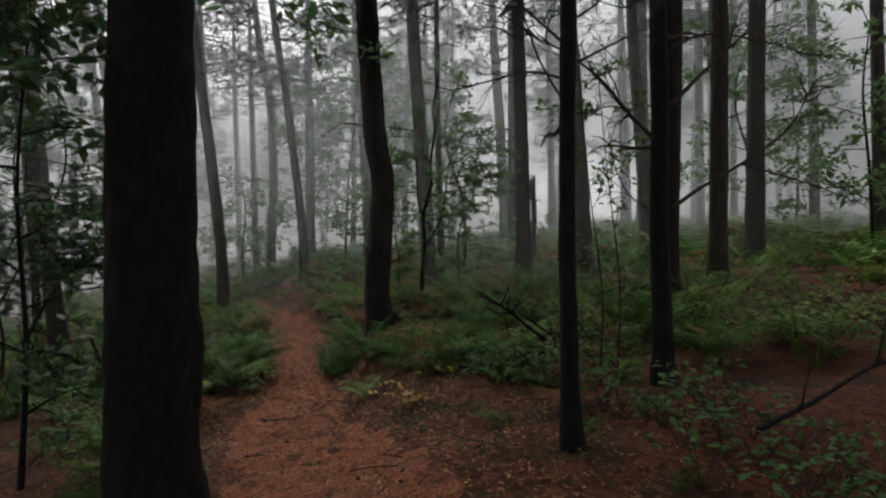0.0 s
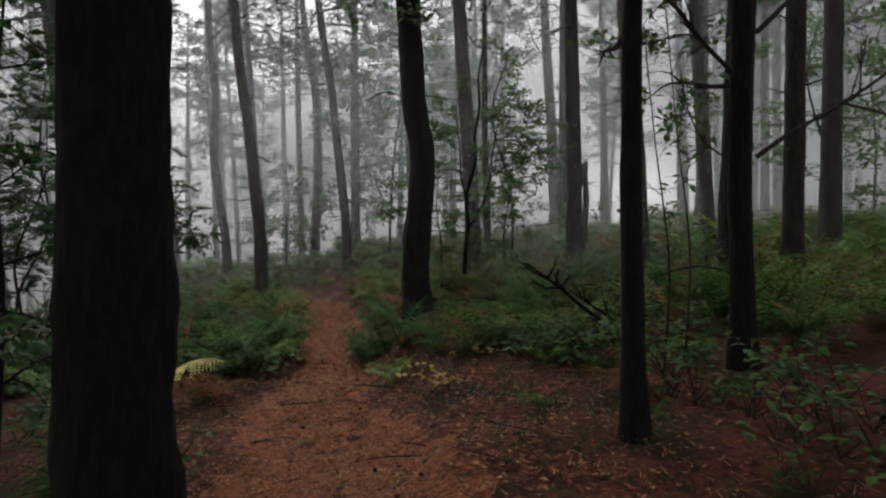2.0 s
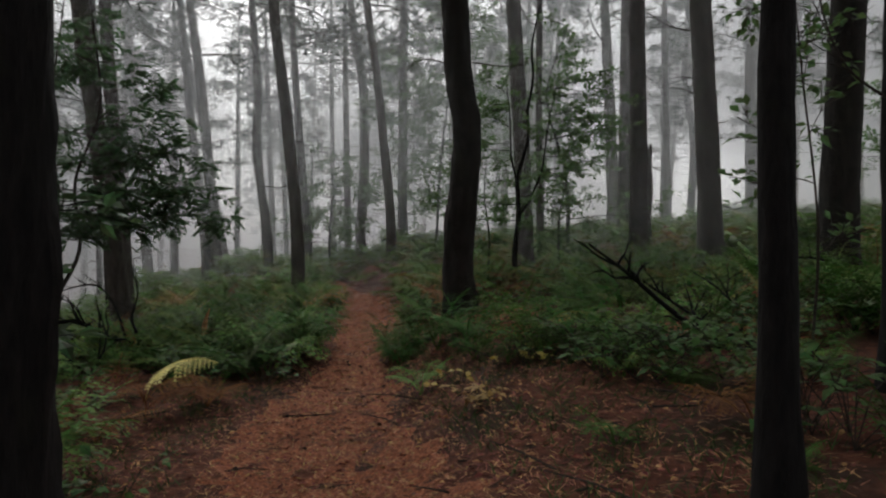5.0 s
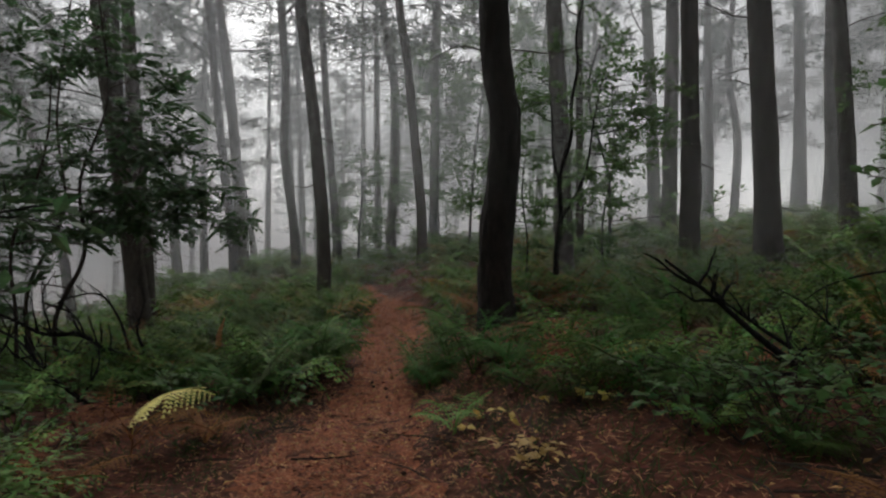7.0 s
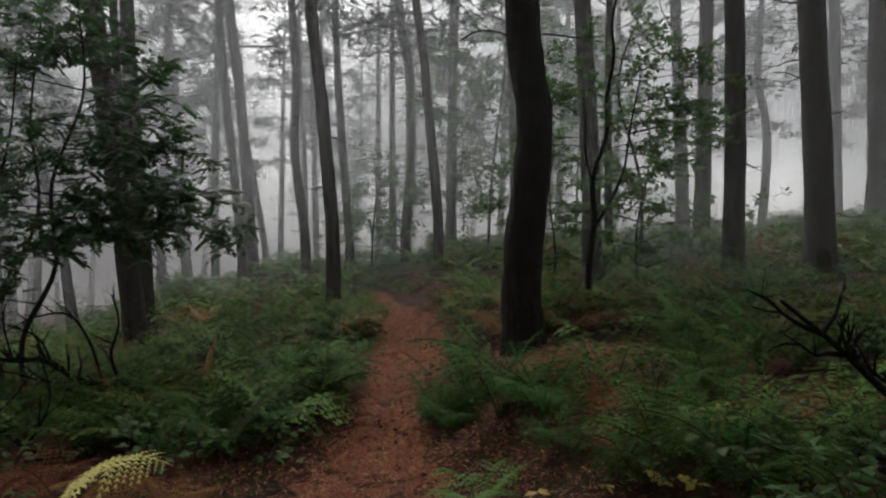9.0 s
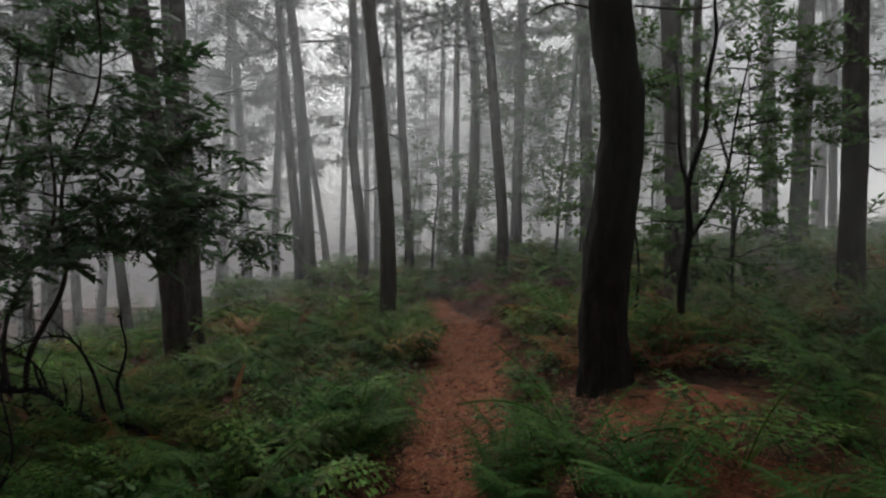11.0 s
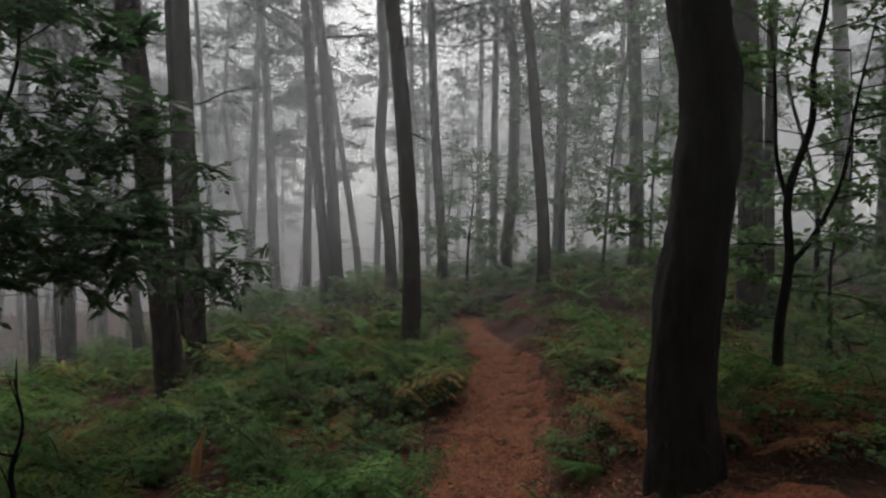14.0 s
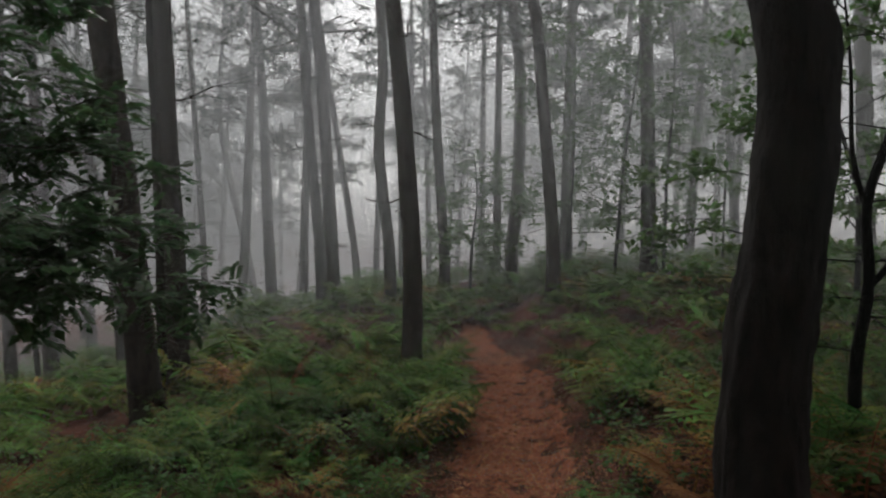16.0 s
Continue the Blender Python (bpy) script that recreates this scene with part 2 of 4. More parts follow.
build_ground()
needle_mat(-0.42, 9.9, 0.62, 0.95, 3)
needle_mat(-0.12, 8.4, 0.5, 0.5, 8)
needle_mat(1.05, 7.95, 0.42, 0.4, 5)


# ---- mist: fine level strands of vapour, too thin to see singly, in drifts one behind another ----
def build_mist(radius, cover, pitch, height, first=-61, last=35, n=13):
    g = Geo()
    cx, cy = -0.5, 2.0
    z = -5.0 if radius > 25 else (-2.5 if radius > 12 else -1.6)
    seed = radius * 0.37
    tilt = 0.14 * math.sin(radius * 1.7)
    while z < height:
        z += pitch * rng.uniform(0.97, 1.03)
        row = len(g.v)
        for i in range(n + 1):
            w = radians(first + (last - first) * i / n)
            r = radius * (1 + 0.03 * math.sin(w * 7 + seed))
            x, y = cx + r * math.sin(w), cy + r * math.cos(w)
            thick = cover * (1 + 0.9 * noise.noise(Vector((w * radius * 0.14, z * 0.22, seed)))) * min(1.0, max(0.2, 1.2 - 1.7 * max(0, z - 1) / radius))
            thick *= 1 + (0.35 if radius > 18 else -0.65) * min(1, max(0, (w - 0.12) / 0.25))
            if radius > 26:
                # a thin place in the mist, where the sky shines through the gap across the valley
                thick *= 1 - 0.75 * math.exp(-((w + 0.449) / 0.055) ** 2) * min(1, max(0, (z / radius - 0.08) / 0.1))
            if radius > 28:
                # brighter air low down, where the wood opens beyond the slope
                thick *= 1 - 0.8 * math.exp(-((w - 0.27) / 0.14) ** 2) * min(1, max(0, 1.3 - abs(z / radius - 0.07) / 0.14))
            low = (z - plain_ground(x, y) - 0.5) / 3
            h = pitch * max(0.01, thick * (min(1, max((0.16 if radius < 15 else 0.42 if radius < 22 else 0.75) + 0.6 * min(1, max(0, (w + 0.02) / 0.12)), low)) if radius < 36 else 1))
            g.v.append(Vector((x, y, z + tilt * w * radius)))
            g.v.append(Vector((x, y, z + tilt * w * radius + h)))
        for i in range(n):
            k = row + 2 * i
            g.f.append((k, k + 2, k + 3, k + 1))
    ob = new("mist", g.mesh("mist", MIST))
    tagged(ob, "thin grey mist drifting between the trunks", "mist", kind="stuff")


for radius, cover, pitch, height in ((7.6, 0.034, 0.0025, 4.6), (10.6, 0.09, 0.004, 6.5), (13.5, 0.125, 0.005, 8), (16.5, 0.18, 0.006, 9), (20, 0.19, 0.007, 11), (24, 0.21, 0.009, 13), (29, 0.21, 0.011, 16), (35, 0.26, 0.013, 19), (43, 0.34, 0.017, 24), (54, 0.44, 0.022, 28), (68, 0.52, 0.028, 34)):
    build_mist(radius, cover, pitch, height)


# ---- pines ----
def needle_bough(seed, length):
    """A bough along +x with needle tufts."""
    r = random.Random(seed)
    wood, green = Geo(), Geo()
    pts = smooth_line([Vector((0, 0, 0)), Vector((length * 0.5, r.gauss(0, 0.15), r.uniform(-0.1, 0.25))), Vector((length, r.gauss(0, 0.3), r.uniform(-0.6, 0.2)))], length / 6)
    wood.tube(pts, [0.045 * (1 - 0.8 * i / (len(pts) - 1)) for i in range(len(pts))], 3)
    for k in range(30):
        t = r.uniform(0.2, 1)
        p = pts[min(len(pts) - 1, int(t * len(pts)))] + Vector((r.gauss(0, 0.2), r.gauss(0, 0.36), r.gauss(-0.05, 0.15))) * length / 2.2
        for q in range(6):
            o = Vector((r.gauss(0.3, 1), r.gauss(0, 1), r.gauss(-0.1, 0.6))).normalized() * r.uniform(0.18, 0.36)
            s = o.cross(Vector((r.random(), r.random(), r.random()))).normalized() * 0.024
            green.face(p - s, p + s, p + o)
    return wood.mesh("bough", TWIG), green.mesh("needles", NEEDLES)


BOUGHS = [needle_bough(s, 2.2 + 0.15 * s) for s in range(8)]


def snag(geo, base, direction, length, radius, r, forks=3):
    """A dead, crooked branch with side twigs."""
    d = Vector(direction).normalized()
    side = d.cross(Vector((0, 0, 1)))
    knots = [Vector(base)]
    for i in range(1, 5):
        knots.append(Vector(base) + d * length * i / 4 + Vector((0, 0, 1)) * r.gauss(0, 0.05) * length + side * r.gauss(0, 0.05) * length)
    pts = smooth_line(knots, length / 10)
    geo.tube(pts, [radius * (1 - 0.85 * i / (len(pts) - 1)) for i in range(len(pts))], 5)
    for k in range(forks):
        i = int(len(pts) * r.uniform(0.25, 0.85))
        q = (d + side * r.uniform(-0.9, 0.9) + Vector((0, 0, r.uniform(-0.7, 0.5)))).normalized()
        l2 = length * r.uniform(0.2, 0.5)
        tw = smooth_line([pts[i], pts[i] + q * l2 * 0.5 + Vector((0, 0, r.gauss(0, 0.06) * l2)), pts[i] + q * l2 + Vector((0, 0, r.gauss(0, 0.12) * l2))], l2 / 5)
        geo.tube(tw, [radius * 0.45 * (1 - 0.8 * j / (len(tw) - 1)) for j in range(len(tw))], 4)


count = 0


def pine(x, y, d, knots, bark=BARK, height=15.0, crown=8.0, boughs=13, snags=8, label="", flare=0.35, sides=12, step=0.3, rough=0.1):
    """A pine: trunk through knots of (height, offset east, offset north), with dead stubs and a crown."""
    global count
    count += 1
    r = random.Random(count * 17)
    z0 = ground_z(x, y)
    tree = new("pine_tree")
    tree.location = (x, y, z0)
    ks = [Vector((0, 0, -0.15)), *[Vector((ox, oy, h)) for h, ox, oy in knots]]
    top, below = ks[-1], ks[-2]
    lean = (top - below) / (top.z - below.z)
    crown = max(crown, top.z * 0.85)
    height = max(height, crown + 6.0)
    while ks[-1].z < height:
        lean = lean * 0.8
        ks.append(Vector((ks[-1].x + lean.x * 1.2, ks[-1].y + lean.y * 1.2, ks[-1].z + 1.2)))
    height = ks[-1].z
    pts = smooth_line(ks, step)
    rad = []
    for p in pts:
        h = max(0, p.z)
        taper = 1.06 - 0.035 * h if h < 8 else 0.78 * (1 - 0.8 * (h - 8) / (height - 8))
        rad.append(d / 2 * max(0.12, taper) * (1 + flare * math.exp(-h / 0.28)))
    g = Geo()
    g.tube(pts, rad, sides, rough)
    part("trunk", g, bark, tree, smooth=True)
    for k in range(snags):
        h = r.uniform(1.2, crown) if k % 2 else r.uniform(1.0, 4.5)
        p = min(pts, key=lambda q: abs(q.z - h))
        a = r.uniform(0, 2 * math.pi)
        g = Geo()
        snag(g, p, (math.cos(a), math.sin(a), r.uniform(-0.2, 0.35)), r.uniform(0.2, 0.7) if h < 4 else r.uniform(0.4, 1.8), 0.02, r, 2 if h < 4 else 3)
        part("dead_branch", g, TWIG, tree)
    for k in range(boughs):
        share = (k + r.random()) / boughs
        at = min(pts, key=lambda q: abs(q.z - (crown - 1.5) - share * (height - crown + 1.5)))
        wood, green = BOUGHS[r.randrange(8)]
        ob = part("bough", wood, None, tree)
        s = 1.15 - 0.6 * share
        ob.matrix_basis = pose(at.x, at.y, at.z, r.uniform(-15, 15), r.uniform(-22, 12), r.uniform(0, 360)) @ Matrix.Diagonal((s, s, s, 1))
        tagged(part("needles", green, None, ob), kind="stuff")
    tagged(tree, label or "tall straight pine with dim brown bark in mist", "tree", "pines of the wood")
    return tree


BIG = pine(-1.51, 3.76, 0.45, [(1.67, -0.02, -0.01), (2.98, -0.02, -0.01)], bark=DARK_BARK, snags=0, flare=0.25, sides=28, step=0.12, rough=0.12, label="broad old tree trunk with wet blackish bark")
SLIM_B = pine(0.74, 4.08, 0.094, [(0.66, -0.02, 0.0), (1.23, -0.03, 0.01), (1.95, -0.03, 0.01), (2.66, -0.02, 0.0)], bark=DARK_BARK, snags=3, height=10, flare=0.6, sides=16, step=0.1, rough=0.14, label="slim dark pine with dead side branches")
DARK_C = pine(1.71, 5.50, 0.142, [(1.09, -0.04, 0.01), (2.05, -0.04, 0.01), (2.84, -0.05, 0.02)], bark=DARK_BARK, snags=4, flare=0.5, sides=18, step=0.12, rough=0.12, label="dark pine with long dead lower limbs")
pine(3.05, 9.80, 0.36, [(1.16, -0.0, 0.0), (2.23, 0.03, -0.0)], bark=BACKLIT_BARK, snags=3, sides=18, step=0.15, label="stout dark pine rising out of the bracken on the slope")
pine(4.36, 11.34, 0.29, [(2.61, 0.02, -0.01), (4.4, 0.02, -0.01)])
pine(6.54, 14.99, 0.39, [(2.86, 0.02, -0.01), (5.23, 0.04, -0.02)])
pine(5.20, 18.10, 0.33, [(2.41, -0.13, 0.05), (4.58, -0.29, 0.1)])
pine(3.06, 15.42, 0.42, [(2.41, -0.14, 0.04), (4.22, -0.26, 0.07)])
pine(8.45, 32.84, 0.49, [(8.25, -0.23, 0.07)])
pine(6.76, 24.11, 0.49, [(2.01, 0.03, -0.01), (4.28, -0.06, 0.02), (5.79, -0.07, 0.02)])
pine(2.45, 27.67, 0.43, [(3.81, -0.2, 0.02), (7.54, -0.45, 0.04)])
pine(2.10, 21.06, 0.37, [(3.14, -0.02, 0.0), (5.82, -0.04, 0.01)])
pine(1.66, 14.65, 0.30, [(2.13, -0.03, 0.0), (4.27, -0.09, 0.01)])
pine(-0.31, 16.52, 0.34, [(2.18, -0.1, 0.0), (4.82, -0.3, 0.0)])
pine(-0.01, 17.96, 0.16, [(3.26, -0.11, 0.0), (5.54, -0.14, 0.0)])
pine(5.12, 32.83, 0.29, [(8.77, -0.3, 0.05)])
pine(6.93, 37.82, 0.39, [(4.2, 0.12, -0.03), (7.05, -0.32, 0.07), (10.13, -0.25, 0.05)])
pine(-4.95, 16.15, 0.26, [(1.54, -0.055, -0.027), (2.68, -0.165, -0.064), (3.9, -0.285, -0.12), (5.1, -0.45, -0.18)])
pine(-7.74, 21.54, 0.26, [(1.46, -0.1, -0.04), (2.83, -0.29, -0.13), (3.81, -0.39, -0.18), (5.42, -0.37, -0.17), (6.9, -0.49, -0.22)])
pine(-10.62, 23.61, 0.30, [(1.58, -0.13, -0.08), (5.1, -0.52, -0.3), (7.99, -0.79, -0.45)])
pine(-10.37, 23.79, 0.36, [(1.47, -0.13, -0.07), (5.74, -0.5, -0.27), (7.92, -0.77, -0.41)])
pine(-13.89, 31.93, 0.29, [(1.8, -0.16, -0.08), (6.34, -0.94, -0.49), (9.97, -1.57, -0.81)])
pine(-16.03, 29.56, 0.42, [(2.24, -0.21, -0.14), (7.17, -0.54, -0.37), (11.22, -0.87, -0.59)])
pine(-7.53, 24.31, 0.26, [(1.22, -0.06, -0.02), (4.68, -0.38, -0.14), (7.55, -0.58, -0.21)])
pine(-13.63, 38.85, 0.27, [(5.48, -0.31, -0.12), (13.49, -0.85, -0.33)])
pine(-10.07, 35.48, 0.28, [(6.87, -0.18, -0.05), (11.54, -0.3, -0.09)])
pine(-7.87, 30.25, 0.27, [(5.66, -0.18, -0.05), (9.43, -0.27, -0.08)])
FORKED = pine(-6.19, 25.96, 0.35, [(1.2, -0.06, -0.02), (2.59, 0.02, 0.01), (4.12, 0.02, 0.0), (6.25, -0.06, -0.02), (7.92, -0.35, -0.09)])
pine(-4.13, 21.38, 0.26, [(1.47, -0.08, -0.02), (3.63, -0.32, -0.07), (5.33, -0.52, -0.11), (6.47, -0.71, -0.15)])
pine(-4.98, 27.18, 0.34, [(3.33, -0.09, -0.02), (8.07, -0.14, -0.02)])
pine(-2.64, 25.75, 0.38, [(2.8, -0.12, -0.01), (7.05, -0.39, -0.03)])
pine(-12.85, 33.77, 0.25, [(4.82, -0.23, -0.1), (9.37, -0.51, -0.22)])
pine(-0.22, 38.17, 0.39, [(3.54, -0.29, 0.01), (7.43, -0.72, 0.02), (10.39, -0.72, 0.02)])
pine(-7.49, 14.08, 0.35, [(1.93, -0.21, -0.19), (3.4, -0.37, -0.34), (4.82, -0.52, -0.49)])
pine(-8.50, 15.80, 0.30, [(1.93, -0.12, -0.1), (3.61, -0.24, -0.2), (5.27, -0.35, -0.29)])
pine(-9.13, 16.16, 0.19, [(2.05, -0.08, -0.08), (4.15, -0.2, -0.18), (5.87, -0.31, -0.27)])
pine(-14.36, 23.59, 0.18, [(2.2, -0.07, -0.06), (5.96, -0.37, -0.29), (8.11, -0.55, -0.44)])
pine(-12.83, 19.20, 0.25, [(2.26, -0.27, -0.25), (3.92, -0.56, -0.51), (5.64, -0.92, -0.84), (7.29, -1.37, -1.25)])
pine(-20.71, 25.89, 0.34, [(5.73, -0.35, -0.37), (9.49, -0.56, -0.58)])
pine(-14.01, 17.54, 0.23, [(2.84, -0.14, -0.18), (6.04, -0.27, -0.35)])
pine(-15.64, 19.85, 0.33, [(2.79, -0.14, -0.16), (5.96, -0.34, -0.38), (8.52, -0.55, -0.61)])
pine(-13.64, 17.85, 0.10, [(1.32, -0.11, -0.13), (3.12, -0.17, -0.2)])
pine(-20.00, 34.34, 0.34, [(2.81, -0.35, -0.24), (7.28, -1.31, -0.9), (9.98, -1.69, -1.17), (12.71, -1.68, -1.16)])
pine(11.08, 21.29, 0.30, [(3.19, -0.03, 0.01), (6.57, -0.08, 0.04)])
pine(8.82, 24.46, 0.29, [(3.69, -0.03, 0.01), (7.56, -0.07, 0.02)])
pine(11.33, 27.78, 0.28, [(4.04, -0.04, 0.02), (8.43, 0.0, -0.0)])
pine(10.48, 17.03, 0.35, [(2.73, -0.06, 0.04), (5.43, -0.1, 0.06)])
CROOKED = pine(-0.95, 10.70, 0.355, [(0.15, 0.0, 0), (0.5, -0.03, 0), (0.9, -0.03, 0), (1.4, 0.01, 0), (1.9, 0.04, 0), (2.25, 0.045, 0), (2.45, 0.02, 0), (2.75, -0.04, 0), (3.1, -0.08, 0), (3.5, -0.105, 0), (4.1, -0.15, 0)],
               bark=BACKLIT_BARK, snags=0, flare=0.2, sides=40, step=0.07, rough=0.17, label="crooked pine with bowed red-brown trunk beside the path")


# ---- crowns and far pines, fading into the mist ----
def crown_mesh(seed, low, top, tufts, blade):
    """A pine's crown: drooping layered boughs of needle tufts round the stem, with gaps."""
    r = random.Random(seed)
    g = Geo()
    n = int((top - low) * 2.6)
    for k in range(n):
        z = low + (top - low) * (k + r.random()) / n
        a, share = r.uniform(0, 2 * math.pi), (z - low) / (top - low)
        reach = (3.0 - 1.9 * share) * r.uniform(0.45, 1.1)
        d, droop = Vector((math.cos(a), math.sin(a), 0)), r.uniform(-0.1, 0.35)
        side = Vector((-d.y, d.x, 0))
        for q in range(tufts):
            t = r.uniform(0.2, 1) ** 0.7
            p = Vector((0, 0, z)) + d * reach * t + side * r.gauss(0, 0.28) * reach * t + Vector((0, 0, -droop * t * t * reach + r.gauss(0, 0.12)))
            for b in range(5):
                o = (d * 0.4 + Vector((r.gauss(0, 0.8), r.gauss(0, 0.8), r.gauss(-0.3, 0.5)))).normalized() * blade * r.uniform(0.6, 1.2)
                w = o.cross(Vector((r.random(), r.random(), r.random()))).normalized() * blade * 0.11
                g.face(p - w, p + w, p + o)
    return g


# full crowns added to the close trees, above the view, to shade the floor
for k, (tree, low) in enumerate(((BIG, 7.5), (DARK_C, 7.0), (CROOKED, 7.0), (SLIM_B, 6.5))):
    tagged(part("crown", crown_mesh(520 + k, low, low + 6.5, 34, 0.4), NEEDLES, tree), kind="stuff")


def far_pines():
    r = random.Random(41)
    far = []
    for k, (x, y, d, low) in enumerate(((-24.0, 44.0, 0.36, 5.6), (14.0, 40.0, 0.34, 6.6), (-3.0, 47.0, 0.40, 6.0), (-17.0, 40.0, 0.34, 7.2))):
        tree = pine(x, y, d, [(4, 0.1 - 0.05 * k, 0), (9, 0.3 - 0.15 * k, 0.1)], crown=5.0, boughs=0, sides=8, step=0.8)
        tagged(part("crown", crown_mesh(500 + k, low, 14.5, 26, 0.42), NEEDLES, tree), kind="stuff")
        far.append(tree)
    placed = []
    while len(placed) < 46:
        a, d = radians(r.uniform(-58, 40)), r.uniform(30, 62)
        x, y = -0.5 + d * math.sin(a), 2 + d * math.cos(a)
        gap = abs(math.degrees(math.atan2(x + 1.2, y - 7.2)) + 27.5)
        if gap < 3.2 or any(abs(x - p) + abs(y - q) < 3.0 for p, q in placed) or y < 12:
            continue
        placed.append((x, y))
        copy_thing(far[len(placed) % 4], pose(x, y, ground_z(x, y), r.uniform(-2.5, 2.5), r.uniform(-2.5, 2.5), r.uniform(0, 360)))
    # the wood goes on behind and beside the start: unseen pines, adding shade
    for x, y in ((-3.5, -2.5), (3.2, -1.8), (0.8, -6.5), (-7.5, 1.5), (6.8, 2.5), (-2.2, -10), (5.5, -7), (-9, -6), (10, -2), (-12, 6), (9.5, 7.5), (6.5, 6.0)):
        copy_thing(far[int(abs(x + y)) % 4], pose(x, y, ground_z(x, y), r.uniform(-2, 2), r.uniform(-2, 2), r.uniform(0, 360)))


far_pines()


def light_screen_wood():
    """The wood closes in all round, added to cut off low sky light, but for an open side up the slope and a gap across
    the valley.
    """
    r = random.Random(43)
    wood, green = Geo(), Geo()
    for k in range(330):
        a = r.uniform(-180, 180)
        if 1 < a < 36 or -30 < a < -22.5:
            continue
        ahead = -75 < a < 50
        d = r.uniform(72, 115) if ahead else r.uniform(30, 80)
        x, y = -0.5 + d * math.sin(radians(a)), 2 + d * math.cos(radians(a))
        z, top, low = ground_z(x, y), r.uniform(15, 21), r.uniform(2.5, 6)
        wood.tube([Vector((x, y, z - 0.3)), Vector((x + r.gauss(0, 0.3), y, z + top))], [0.2, 0.05], 5)
        for q in range(150):
            h = r.random() ** 0.8
            w, reach = r.uniform(0, 2 * math.pi), (3.6 - 2.4 * h) * r.uniform(0.1, 1)
            p = Vector((x + math.cos(w) * reach, y + math.sin(w) * reach, z + low + (top - low) * h))
            o = Vector((r.gauss(0, 1), r.gauss(0, 1), r.gauss(-0.4, 0.4))).normalized() * r.uniform(0.8, 1.5)
            s = o.cross(Vector((r.random(), r.random(), r.random()))).normalized() * 0.34
            green.face(p - s, p + s, p + o)
    tagged(new("distant_trunks", wood.mesh("distant_trunks", BARK)), "far misty pine trunks, added to screen low sky light", "trees", kind="stuff")
    tagged(new("distant_crowns", green.mesh("distant_crowns", NEEDLES)), "dark far pine crowns in mist, added to screen low sky light", "trees", kind="stuff")


light_screen_wood()


# ---- bracken ----
def frond(geo, r, length, pairs, lobes, arch=1.0, m=Matrix(), bend=None):
    """A bracken frond along +x: a bare stalk that rises steeply, then a feathered blade that arches over."""
    line, p, n = [], Vector((0, 0, 0)), pairs + 3
    start, end = radians(r.uniform(66, 84)), radians(r.uniform(-30, 34) / arch)
    if bend:
        start, end = radians(bend[0]), radians(bend[1])
    for i in range(n):
        line.append(p.copy())
        t = i / (n - 1)
        w = start + (end - start) * t ** 0.8
        p += Vector((math.cos(w), 0.06 * math.sin(4 * t + start * 9), math.sin(w))) * length * (1.9 if i < 3 else 1.0) / (n + 2.7)
    for i in range(len(line) - 1):
        w = 0.006 * (1 - 0.7 * i / len(line))
        s, u = Vector((0, w, 0)), Vector((0, 0, w))
        geo.face(m @ (line[i] - s), m @ (line[i] + s), m @ (line[i + 1] + s), m @ (line[i + 1] - s))
        if lobes:
            geo.face(m @ (line[i] - u), m @ (line[i] + u), m @ (line[i + 1] + u), m @ (line[i + 1] - u))
    for i in range(3, len(line) - 1):
        t = (i - 3) / (len(line) - 4)
        ahead = (line[i + 1] - line[i]).normalized()
        ln = length * 0.33 * (1 - t) ** 0.75 * (0.8 + 0.4 * min(1, t * 5)) * r.uniform(0.85, 1.1) + 0.02
        for side in (-1, 1):
            d = (Vector((0, side, 0)) + ahead * 0.34 + Vector((0, 0, r.uniform(-0.5, 0.12)))).normalized()
            across = d.cross(Vector((0, 0, 1))).normalized()
            p, wide = line[i], ln * 0.15
            if not lobes:
                tip = p + d * ln + Vector((0, 0, -0.15 * ln))
                mid = p + d * ln * 0.4
                geo.face(m @ p, m @ (mid + across * wide), m @ tip, m @ (mid - across * wide))
                continue
            for k in range(lobes):
                a, b = k / lobes, (k + 0.72) / lobes
                qa = p + d * ln * a + Vector((0, 0, -0.2 * ln * a * a))
                qb = p + d * ln * b + Vector((0, 0, -0.2 * ln * b * b))
                w = wide * (1 - 0.75 * a) * r.uniform(0.8, 1.2)
                for sd in (-1, 1):
                    geo.face(m @ qa, m @ qb, m @ (qb + across * sd * w + d * ln * 0.05 + Vector((0, 0, -0.15 * w))))


def clump(seed, fronds, length, pairs, lobes):
    r = random.Random(seed)
    g = Geo()
    for k in range(fronds):
        a = 360 * (k + r.uniform(-0.35, 0.35)) / fronds
        frond(g, r, length * r.uniform(0.7, 1.1), pairs, lobes, r.uniform(0.7, 1.2), pose(0, 0, 0, r.uniform(-14, 14), r.uniform(-12, 10), a))
    return g


def lushness(x, y):
    """Bracken stands taller and shorter in patches."""
    mound = 0.3 * math.exp(-((x + 5.5) / 2.2) ** 2 - ((y - 14) / 3.0) ** 2)
    mound -= 0.6 * math.exp(-((x + 6.6) / 1.0) ** 2 - ((y - 12.9) / 1.1) ** 2)
    return 0.85 + mound + 1.05 * noise.noise(Vector((x * 0.55, y * 0.55, 11))) + 0.3 * noise.noise(Vector((x * 1.7, y * 1.7, 4)))


def path_gap(x, y):
    """How far a place lies outside the trodden path (negative on it)."""
    if y > 20.6:
        return 2.0
    return abs(x - path_x(y)) - 0.9 * path_half(y)


